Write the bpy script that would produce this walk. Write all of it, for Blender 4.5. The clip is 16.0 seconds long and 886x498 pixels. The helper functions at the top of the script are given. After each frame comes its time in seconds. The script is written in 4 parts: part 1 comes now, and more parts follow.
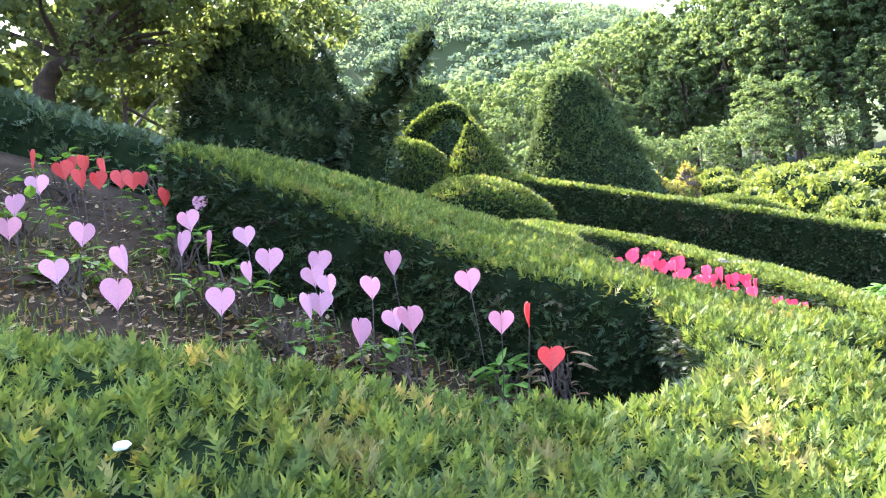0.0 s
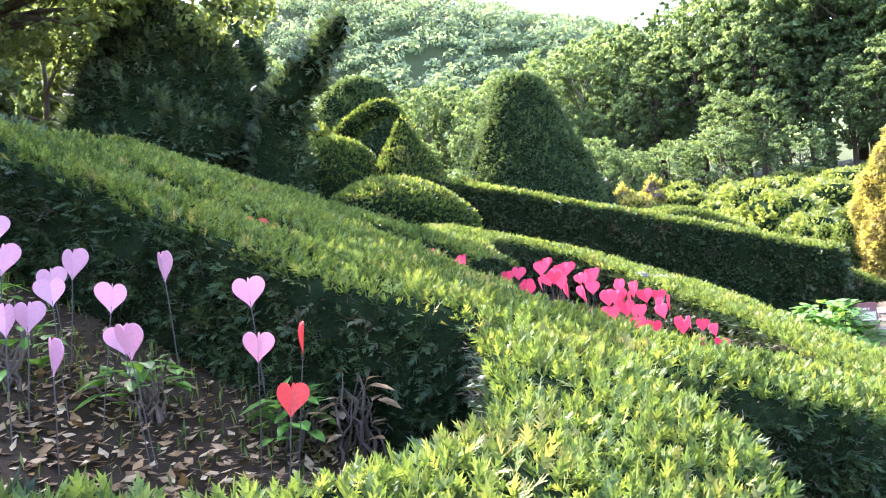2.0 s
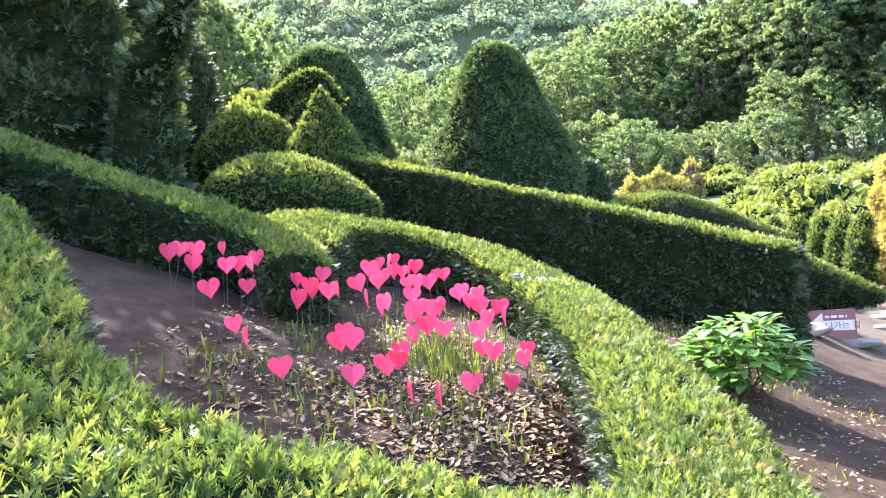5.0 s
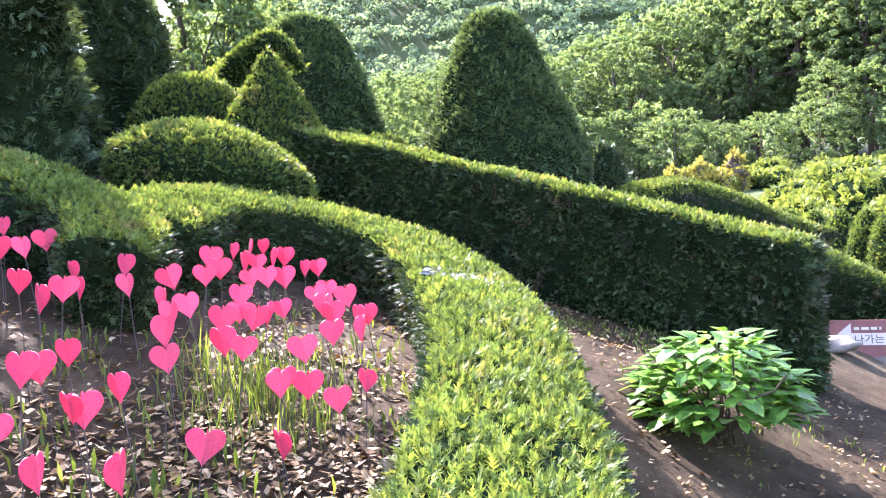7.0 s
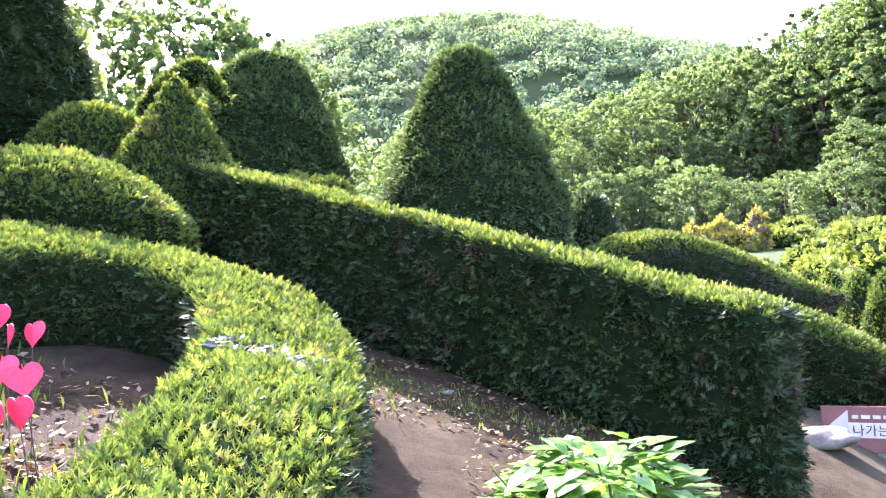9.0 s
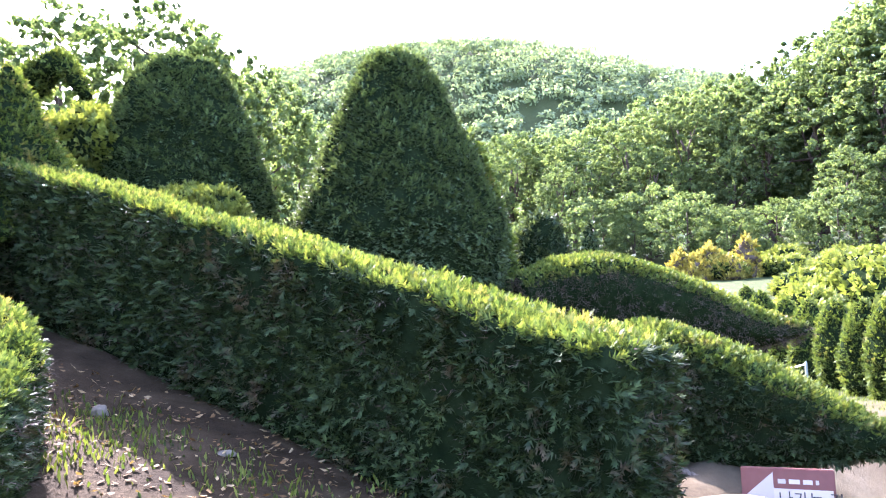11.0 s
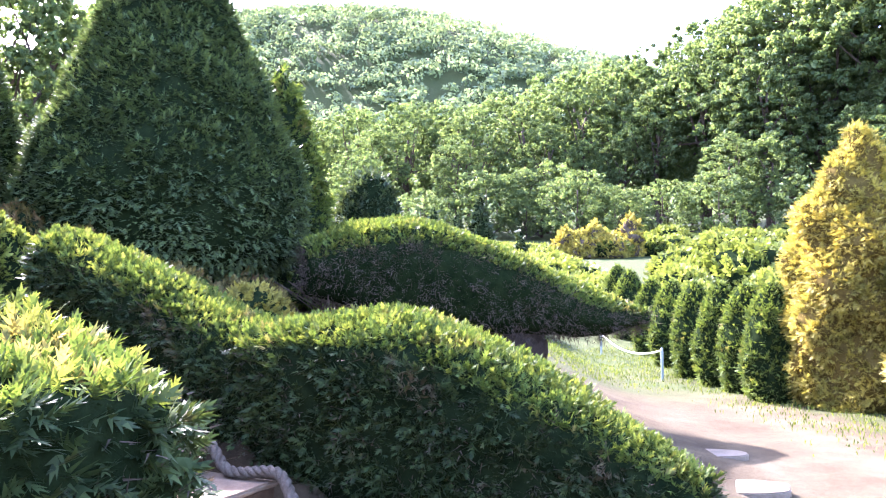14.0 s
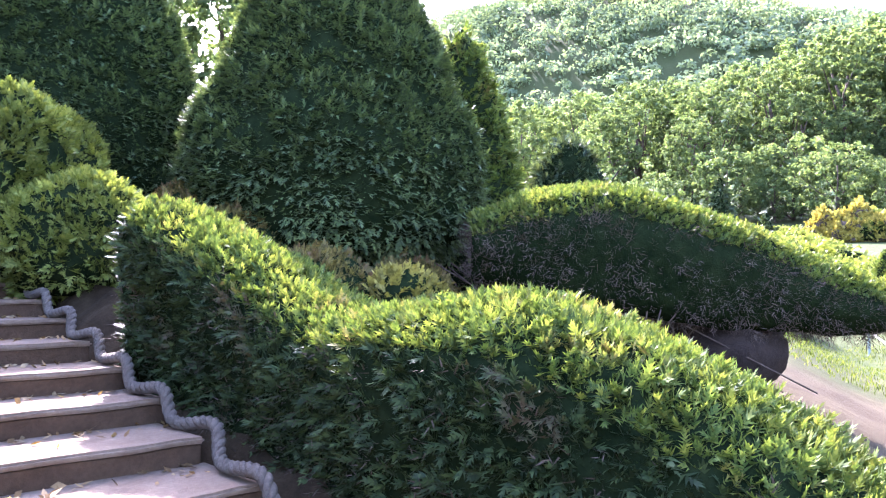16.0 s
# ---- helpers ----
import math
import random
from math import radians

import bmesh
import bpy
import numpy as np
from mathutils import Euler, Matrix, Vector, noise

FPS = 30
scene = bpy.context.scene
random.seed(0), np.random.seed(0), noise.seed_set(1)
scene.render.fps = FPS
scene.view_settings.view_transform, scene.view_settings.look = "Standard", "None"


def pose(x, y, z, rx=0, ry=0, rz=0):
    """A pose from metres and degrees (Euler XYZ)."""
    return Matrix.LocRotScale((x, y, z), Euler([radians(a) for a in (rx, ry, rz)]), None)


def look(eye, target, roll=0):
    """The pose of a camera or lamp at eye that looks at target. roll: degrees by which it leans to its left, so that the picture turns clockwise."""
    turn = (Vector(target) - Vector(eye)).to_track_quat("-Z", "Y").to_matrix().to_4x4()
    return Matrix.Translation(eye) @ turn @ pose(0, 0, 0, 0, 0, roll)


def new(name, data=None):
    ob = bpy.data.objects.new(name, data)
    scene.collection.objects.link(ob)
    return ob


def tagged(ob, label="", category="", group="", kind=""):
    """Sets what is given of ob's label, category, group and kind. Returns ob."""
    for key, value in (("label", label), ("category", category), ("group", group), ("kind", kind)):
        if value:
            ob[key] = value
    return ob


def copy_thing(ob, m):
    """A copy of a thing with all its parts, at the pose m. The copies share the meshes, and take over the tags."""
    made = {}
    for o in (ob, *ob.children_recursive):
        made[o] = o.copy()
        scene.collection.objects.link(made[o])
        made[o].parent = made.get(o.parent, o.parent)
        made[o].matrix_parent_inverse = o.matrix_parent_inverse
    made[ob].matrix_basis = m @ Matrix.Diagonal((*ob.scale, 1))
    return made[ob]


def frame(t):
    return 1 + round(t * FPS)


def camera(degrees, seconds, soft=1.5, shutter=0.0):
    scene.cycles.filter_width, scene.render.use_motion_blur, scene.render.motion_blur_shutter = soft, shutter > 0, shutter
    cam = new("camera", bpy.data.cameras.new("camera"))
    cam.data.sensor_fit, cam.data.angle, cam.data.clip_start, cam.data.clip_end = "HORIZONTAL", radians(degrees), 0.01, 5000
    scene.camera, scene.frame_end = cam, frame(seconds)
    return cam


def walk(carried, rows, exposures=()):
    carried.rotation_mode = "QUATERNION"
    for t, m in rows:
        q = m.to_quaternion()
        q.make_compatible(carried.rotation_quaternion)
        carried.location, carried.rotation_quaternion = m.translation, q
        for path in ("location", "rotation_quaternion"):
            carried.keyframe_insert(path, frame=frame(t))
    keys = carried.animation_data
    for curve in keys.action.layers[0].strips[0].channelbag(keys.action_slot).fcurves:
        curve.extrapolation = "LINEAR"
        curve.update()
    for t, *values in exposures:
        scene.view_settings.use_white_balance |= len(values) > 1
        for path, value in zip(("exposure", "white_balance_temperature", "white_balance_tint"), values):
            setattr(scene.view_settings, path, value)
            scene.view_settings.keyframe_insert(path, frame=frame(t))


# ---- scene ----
cam = camera(61.0, 16.0, soft=1.15)
EXPOSURE = [(0, 3.43, 5650, 25), (2.5, 3.43, 5600, 28), (4, 3.32, 5550, 31), (8, 3.38, 5600, 30), (16, 3.52, 5450, 37)]
PATH = [
    (0, (2.727, -1.582, 1.851), (2.613, 0.414, 1.913), -7.5),
    (0.5, (2.825, -1.386, 1.848), (2.824, 0.614, 1.868), -6.9),
    (1, (3.038, -1.230, 1.837), (3.016, 0.770, 1.849), -6.6),
    (1.5, (3.243, -1.042, 1.804), (3.226, 0.958, 1.811), -6.3),
    (2, (3.451, -0.833, 1.782), (3.411, 1.165, 1.850), -5.9),
    (2.5, (3.730, -0.613, 1.772), (3.577, 1.380, 1.836), -5.5),
    (3, (4.037, -0.399, 1.775), (3.856, 1.592, 1.830), -5.2),
    (3.5, (4.326, -0.197, 1.749), (4.198, 1.798, 1.807), -4.9),
    (4, (4.701, -0.083, 1.766), (4.587, 1.913, 1.814), -4.2),
    (4.2, (4.842, 0.021, 1.777), (4.722, 2.017, 1.822), -4.4),
    (6.3, (5.788, 1.637, 1.711), (5.526, 3.620, 1.717), -3.6),
    (6.5, (5.866, 1.795, 1.705), (5.597, 3.777, 1.714), -3.5),
    (7, (6.165, 2.179, 1.690), (5.879, 4.158, 1.699), -3.4),
    (7.5, (6.427, 2.542, 1.669), (6.126, 4.518, 1.733), -3.5),
    (8, (6.598, 2.954, 1.663), (6.290, 4.927, 1.768), -3.0),
    (8.2, (6.685, 3.093, 1.667), (6.370, 5.064, 1.789), -2.8),
    (10.3, (7.654, 4.678, 1.711), (7.288, 6.634, 1.910), -2.0),
    (10.5, (7.750, 4.789, 1.714), (7.397, 6.746, 1.927), -1.6),
    (11, (8.002, 5.150, 1.698), (7.667, 7.109, 1.921), -1.7),
    (11.5, (8.306, 5.477, 1.700), (7.987, 7.438, 1.929), -1.6),
    (12, (8.474, 5.902, 1.708), (8.292, 7.882, 1.920), -1.7),
    (12.5, (8.628, 6.277, 1.713), (8.525, 8.268, 1.868), -1.6),
    (13, (8.865, 6.654, 1.749), (8.745, 8.646, 1.889), -1.3),
    (13.5, (9.026, 7.103, 1.756), (8.941, 9.098, 1.874), -0.9),
    (14, (9.169, 7.439, 1.788), (9.089, 9.432, 1.932), -0.5),
    (14.5, (9.317, 7.790, 1.804), (9.203, 9.780, 1.962), -0.3),
    (15, (9.407, 8.262, 1.792), (9.241, 10.248, 1.957), -0.3),
    (15.5, (9.474, 8.739, 1.778), (9.061, 10.690, 1.927), -0.1),
    (16, (9.455, 9.076, 1.755), (8.773, 10.953, 1.875), -0.2),
]
walk(cam, [(t, look(eye, at, roll)) for t, eye, at, roll in PATH], EXPOSURE)

# ---- world, sun ----
SUN_AZ, SUN_EL = radians(-38), radians(41)      # azimuth from +y towards +x
world = bpy.data.worlds.new("sky")
scene.world = world
world.use_nodes = True
wn = world.node_tree.nodes
sky = wn.new("ShaderNodeTexSky")
sky.sky_type, sky.sun_disc = "NISHITA", False
sky.sun_elevation, sky.sun_rotation = SUN_EL, SUN_AZ
sky.air_density, sky.dust_density = 1.3, 3.0
wn["Background"].inputs["Strength"].default_value = 0.15
world.node_tree.links.new(sky.outputs[0], wn["Background"].inputs["Color"])
sun = new("sun", bpy.data.lights.new("sun", "SUN"))
sun.data.energy, sun.data.angle, sun.data.color = 4.6, radians(0.6), (1.0, 0.93, 0.8)
way = Vector((math.sin(SUN_AZ) * math.cos(SUN_EL), math.cos(SUN_AZ) * math.cos(SUN_EL), math.sin(SUN_EL)))
sun.matrix_world = look(way * 50, (0, 0, 0))


# ---- materials ----
def material(name):
    m = bpy.data.materials.new(name)
    m.use_nodes = True
    return m, m.node_tree.nodes, m.node_tree.links, m.node_tree.nodes["Principled BSDF"]


def ramp(nodes, links, source, stops):
    r = nodes.new("ShaderNodeValToRGB")
    links.new(source, r.inputs[0])
    el = r.color_ramp.elements
    while len(el) < len(stops):
        el.new(0.5)
    for e, (p, c) in zip(el, stops):
        e.position, e.color = p, (*c, 1)
    return r.outputs[0]


def noise_tex(nodes, links, scale, detail=4.0, rough=0.6, coords="Object"):
    t = nodes.new("ShaderNodeTexCoord")
    n = nodes.new("ShaderNodeTexNoise")
    n.inputs["Scale"].default_value, n.inputs["Detail"].default_value = scale, detail
    n.inputs["Roughness"].default_value = rough
    links.new(t.outputs[coords], n.inputs["Vector"])
    return n.outputs["Fac"]


def mixed(nodes, links, fac, a, b, mode="MIX"):
    m = nodes.new("ShaderNodeMix")
    m.data_type, m.blend_type = "RGBA", mode
    for sock, v in ((m.inputs[0], fac), (m.inputs[6], a), (m.inputs[7], b)):
        if isinstance(v, (int, float)):
            sock.default_value = v
        elif isinstance(v, tuple):
            sock.default_value = (*v, 1)
        else:
            links.new(v, sock)
    return m.outputs[2]


def leafy(name, dark, mid, light, patch=1.2, see=0.35, brown=None, brown_at=0.62, rough=0.6, shine=0.2):
    """Foliage: each leaf its own shade, broad patches, light coming through the leaves."""
    m, n, l, p = material(name)
    g = n.new("ShaderNodeNewGeometry")
    one = ramp(n, l, g.outputs["Random Per Island"], [(0.0, dark), (0.45, mid), (1.0, light)])
    big = ramp(n, l, noise_tex(n, l, patch, 3), [(0.3, (0.62, 0.66, 0.6)), (0.7, (1.2, 1.15, 1.0))])
    col = mixed(n, l, 1.0, one, big, "MULTIPLY")
    clump = ramp(n, l, noise_tex(n, l, patch * 7, 2), [(0.32, (0.6, 0.62, 0.62)), (0.68, (1.25, 1.22, 1.1))])
    col = mixed(n, l, 1.0, col, clump, "MULTIPLY")
    if brown:
        spots = ramp(n, l, noise_tex(n, l, patch * 1.7, 5, 0.7), [(brown_at, (0, 0, 0)), (brown_at + 0.12, (1, 1, 1))])
        col = mixed(n, l, spots, col, brown)
    l.new(col, p.inputs["Base Color"])
    p.inputs["Roughness"].default_value = rough
    p.inputs["Specular IOR Level"].default_value = shine
    tr = n.new("ShaderNodeBsdfTranslucent")
    l.new(mixed(n, l, 1.0, col, (1.25, 1.2, 0.55), "MULTIPLY"), tr.inputs["Color"])
    mx = n.new("ShaderNodeMixShader")
    mx.inputs[0].default_value = see
    l.new(p.outputs[0], mx.inputs[1])
    l.new(tr.outputs[0], mx.inputs[2])
    l.new(mx.outputs[0], n["Material Output"].inputs["Surface"])
    return m


def rough_surface(name, stops, scale, bump=0.3, bump_scale=60, rough=0.9, stain=None, shine=0.2):
    m, n, l, p = material(name)
    p.inputs["Specular IOR Level"].default_value = shine
    col = ramp(n, l, noise_tex(n, l, scale, 6, 0.65), stops)
    fine = noise_tex(n, l, bump_scale, 5, 0.7)
    col = mixed(n, l, 0.5, col, ramp(n, l, fine, [(0.3, (0.35, 0.35, 0.35)), (0.75, (1, 1, 1))]), "MULTIPLY")
    if stain:
        col = mixed(n, l, ramp(n, l, noise_tex(n, l, scale * 0.35, 4), [(0.5, (0, 0, 0)), (0.66, (0.85,) * 3)]), col, stain)
    l.new(col, p.inputs["Base Color"])
    p.inputs["Roughness"].default_value = rough
    b = n.new("ShaderNodeBump")
    b.inputs["Strength"].default_value, b.inputs["Distance"].default_value = bump, 0.02
    l.new(fine, b.inputs["Height"])
    l.new(b.outputs[0], p.inputs["Normal"])
    return m


YEW = leafy("yew_leaves", (0.052, 0.088, 0.03), (0.104, 0.156, 0.043), (0.168, 0.21, 0.06), 1.4, 0.32, (0.21, 0.165, 0.07), 0.59, shine=0.1)
# young shoots for the tops, lighter and yellower to paint in sunlight
YEW_TIP = leafy("sunlit_young_yew_shoots", (0.085, 0.122, 0.036), (0.142, 0.182, 0.05), (0.215, 0.243, 0.068), 1.1, 0.36, (0.32, 0.25, 0.1), 0.55, shine=0.1)
# hedge sides: the yew leaves again, darkened in colour for the shade on them
YEW_SHADED_FACE = leafy("shaded_side_yew_leaves", (0.02, 0.038, 0.016), (0.038, 0.062, 0.024), (0.066, 0.096, 0.037), 1.3, 0.15, (0.12, 0.08, 0.05), 0.57)
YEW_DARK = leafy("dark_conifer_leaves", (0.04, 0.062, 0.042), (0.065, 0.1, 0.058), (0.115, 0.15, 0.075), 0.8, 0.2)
CONE_LEAF = leafy("cone_yew_leaves", (0.058, 0.09, 0.055), (0.095, 0.148, 0.075), (0.16, 0.215, 0.1), 1.6, 0.25)
GOLD_CORE = rough_surface("golden_inner_growth", [(0.3, (0.07, 0.05, 0.015)), (0.7, (0.16, 0.12, 0.035))], 9, 0.6, 40, shine=0.0)
# near-black colour stands in for the deep shade between the shoots
YEW_CORE = rough_surface("yew_inner_shade", [(0.3, (0.006, 0.012, 0.005)), (0.7, (0.02, 0.03, 0.012))], 9, 0.6, 40, shine=0.0)
BROAD = leafy("broad_leaves", (0.07, 0.1, 0.05), (0.11, 0.15, 0.07), (0.165, 0.21, 0.095), 0.12, 0.5, shine=0.1)
# the broad leaves for far trees, paled and blued to carry haze
BROAD_HAZY = leafy("hazy_broad_leaves", (0.1, 0.155, 0.09), (0.14, 0.205, 0.112), (0.19, 0.25, 0.135), 0.06, 0.55, shine=0.1)
# distance haze mixed into the hill's leaf colour: paler and bluer
HILL_LEAF = leafy("hazy_hill_leaves", (0.165, 0.228, 0.2), (0.19, 0.26, 0.222), (0.222, 0.294, 0.243), 0.012, 0.5, rough=0.9, shine=0.0)
GOLD = leafy("golden_conifer_leaves", (0.26, 0.23, 0.07), (0.4, 0.35, 0.1), (0.52, 0.46, 0.16), 0.8, 0.35, (0.24, 0.2, 0.07), 0.68, shine=0.1)
AZALEA = leafy("azalea_leaves", (0.11, 0.145, 0.036), (0.17, 0.212, 0.055), (0.24, 0.28, 0.085), 0.25, 0.35)
HYDRANGEA = leafy("hydrangea_leaves", (0.07, 0.15, 0.03), (0.13, 0.26, 0.05), (0.2, 0.36, 0.08), 3, 0.45, rough=0.35)
GRASS = leafy("grass_blades", (0.045, 0.075, 0.016), (0.1, 0.145, 0.03), (0.19, 0.22, 0.06), 1.0, 0.4)
BARK = rough_surface("bark", [(0.3, (0.05, 0.035, 0.025)), (0.7, (0.14, 0.105, 0.075))], 6, 0.9, 30)
STONE = rough_surface("pale_stone", [(0.3, (0.13, 0.105, 0.08)), (0.7, (0.235, 0.2, 0.155))], 5, 0.4, 45)
DARK_STONE = rough_surface("dark_stone", [(0.3, (0.018, 0.012, 0.01)), (0.7, (0.05, 0.036, 0.028))], 4, 0.8, 25)
ROPE = rough_surface("rope_fibre", [(0.3, (0.105, 0.085, 0.066)), (0.7, (0.19, 0.16, 0.125))], 30, 0.7, 160)
WIRE = rough_surface("rusty_wire", [(0.3, (0.06, 0.045, 0.04)), (0.7, (0.11, 0.09, 0.075))], 40, 0.2, 200, 0.6)
GROUND = None


def two_shade(name, a, b, scale, rough=0.45, see=0.0):
    m, n, l, p = material(name)
    col = ramp(n, l, noise_tex(n, l, scale, 4), [(0.3, a), (0.7, b)])
    rnd = n.new("ShaderNodeObjectInfo")
    col = mixed(n, l, 1.0, col, ramp(n, l, rnd.outputs["Random"], [(0, (0.82, 0.84, 0.86)), (1, (1.08, 1.08, 1.08))]), "MULTIPLY")
    l.new(col, p.inputs["Base Color"])
    p.inputs["Roughness"].default_value = rough
    if see:
        tr = n.new("ShaderNodeBsdfTranslucent")
        l.new(col, tr.inputs["Color"])
        mx = n.new("ShaderNodeMixShader")
        mx.inputs[0].default_value = see
        l.new(p.outputs[0], mx.inputs[1])
        l.new(tr.outputs[0], mx.inputs[2])
        l.new(mx.outputs[0], n["Material Output"].inputs["Surface"])
    return m


HEART_PINK = two_shade("hot_pink_card", (0.72, 0.06, 0.13), (0.82, 0.1, 0.18), 14, 0.5, 0.35)
HEART_LILAC = two_shade("lilac_pink_card", (0.62, 0.3, 0.36), (0.7, 0.36, 0.42), 14, 0.5, 0.35)
HEART_RED = two_shade("red_card", (0.6, 0.05, 0.04), (0.7, 0.09, 0.07), 14, 0.5, 0.35)
SIGN_BROWN = two_shade("brown_sign_paint", (0.15, 0.05, 0.045), (0.19, 0.07, 0.06), 8, 0.5)
SIGN_PALE = two_shade("pale_sign_paint", (0.6, 0.5, 0.44), (0.66, 0.56, 0.5), 8, 0.5)
SIGN_BLACK = two_shade("black_lettering", (0.02, 0.017, 0.017), (0.03, 0.025, 0.025), 8, 0.5)
WHITE_ROPE = two_shade("white_rope", (0.7, 0.72, 0.7), (0.8, 0.82, 0.8), 20, 0.7)
GREY_METAL = two_shade("grey_painted_post", (0.25, 0.3, 0.28), (0.34, 0.38, 0.36), 20, 0.5)
DEAD_LEAF = leafy("dead_leaves", (0.1, 0.055, 0.025), (0.22, 0.135, 0.065), (0.42, 0.32, 0.21), 3, 0.15, rough=0.8)


# ---- terrain ----
def smooth(a, b, v):
    t = np.clip((v - a) / (b - a), 0, 1)
    return t * t * (3 - 2 * t)


def bank(x, y):
    """The lie of the land: a bank that climbs away from the walk, a flat yard, a slope and a wooded hill beyond."""
    x, y = np.asarray(x, float), np.asarray(y, float)
    d = (x - 2.7) * -0.85 + (y + 1.6) * 0.53
    s = (x - 2.7) * 0.53 + (y + 1.6) * 0.85
    dc, sc = np.clip(d, -0.3, 11), np.clip(s, -4, 24)
    z = 0.60 + 0.346 * dc - 0.03 * sc + 0.0016 * dc * dc - 0.0073 * dc * sc
    z = z + 0.13 * np.clip(d - 2, 0, 8) * smooth(8, 3, s) - 0.02 * np.clip(-d, 0, 6)
    yard = smooth(9.6, 12.5, x) * smooth(9, 14, y)
    z = z * (1 - yard) + 0.1 * yard
    far = smooth(22, 40, y)
    z = z * (1 - far) + far * (0.1 + 0.115 * (np.clip(y, 26, 130) - 26) + 0.35 * np.clip(-x - 2, 0, 18) * smooth(120, 40, y))
    z = z + 0.05 * smooth(10, 70, x - 16) * np.clip(x - 20, 0, 90)
    z = z + 152 * np.exp(-((x + 72) / 290) ** 2 - ((y - 430) / 150) ** 2)
    return z


def terrain(x, y):
    """The same with the walk cut into the foot of the bank."""
    x, y = np.asarray(x, float), np.asarray(y, float)
    d = (x - 2.7) * -0.85 + (y + 1.6) * 0.53
    z = bank(x, y) - 0.22 * smooth(1.5, 0.3, d) * smooth(14, 10, x) * smooth(17, 12, y)
    # the trench that the flight of steps lies in
    up = (x - 7.54) * -0.895 + (y - 12.01) * 0.446
    off = (x - 7.54) * -0.446 + (y - 12.01) * -0.895
    inside = smooth(-0.35, -0.05, off) * smooth(2.2, 1.8, off) * smooth(-1.6, -1.0, up) * smooth(6.2, 5.5, up)
    return z * (1 - inside) + np.minimum(z, 0.78 + 0.248 * (up - 0.3)) * inside


def bank_z(x, y):
    return float(bank(x, y))


def ground_z(x, y):
    return float(terrain(x, y))


# ---- building helpers ----
def thing(name, label, category, group="", kind=""):
    ob = new(name)
    return tagged(ob, label, category, group, kind)


def mesh_of(name, verts, faces, mat, smooth_faces=False):
    me = bpy.data.meshes.new(name)
    me.from_pydata([tuple(v) for v in verts] if not isinstance(verts, np.ndarray) else verts.tolist(), [], faces if not isinstance(faces, np.ndarray) else faces.tolist())
    me.materials.append(mat)
    if smooth_faces:
        me.polygons.foreach_set("use_smooth", [True] * len(me.polygons))
    me.update()
    return me


def part_raw(name, verts, faces, mat, parent, label="", kind="", smooth_faces=False):
    ob = new(name, mesh_of(name, verts, faces, mat, smooth_faces))
    ob.parent = parent
    return tagged(ob, label, kind=kind)


def part(name, bm, mat, parent, label="", smooth_faces=False):
    me = bpy.data.meshes.new(name)
    bm.to_mesh(me)
    bm.free()
    me.materials.append(mat)
    if smooth_faces:
        me.polygons.foreach_set("use_smooth", [True] * len(me.polygons))
    ob = new(name, me)
    ob.parent = parent
    return tagged(ob, label)


def spline(points, step):
    """Catmull-Rom through rows of numbers, at about even steps along the first two."""
    p = np.array(points, float)
    q = np.vstack([2 * p[0] - p[1], p, 2 * p[-1] - p[-2]])
    out = []
    for i in range(1, len(q) - 2):
        n = max(2, int(np.linalg.norm(q[i + 1][:2] - q[i][:2]) / step))
        t = np.linspace(0, 1, n, endpoint=False)[:, None]
        a, b, c, d = q[i - 1], q[i], q[i + 1], q[i + 2]
        out.append(0.5 * (2 * b + (c - a) * t + (2 * a - 5 * b + 4 * c - d) * t ** 2 + (3 * b - a - 3 * c + d) * t ** 3))
    return np.vstack(out + [p[-1:]])


def lumps(v, amount, scale, seed=0.0):
    """A smooth bumpy offset for each row of v, from sums of sines."""
    k = np.array([[1.0, 0.6, 0.3], [-0.5, 1.1, 0.7], [0.8, -0.4, 1.3], [0.3, 1.7, -0.9]]) * scale
    r = np.zeros(len(v))
    for i, kk in enumerate(k):
        r += np.sin(v @ kk * (1 + 0.37 * i) + seed * (i + 1.3))
    return amount * r / 2.2


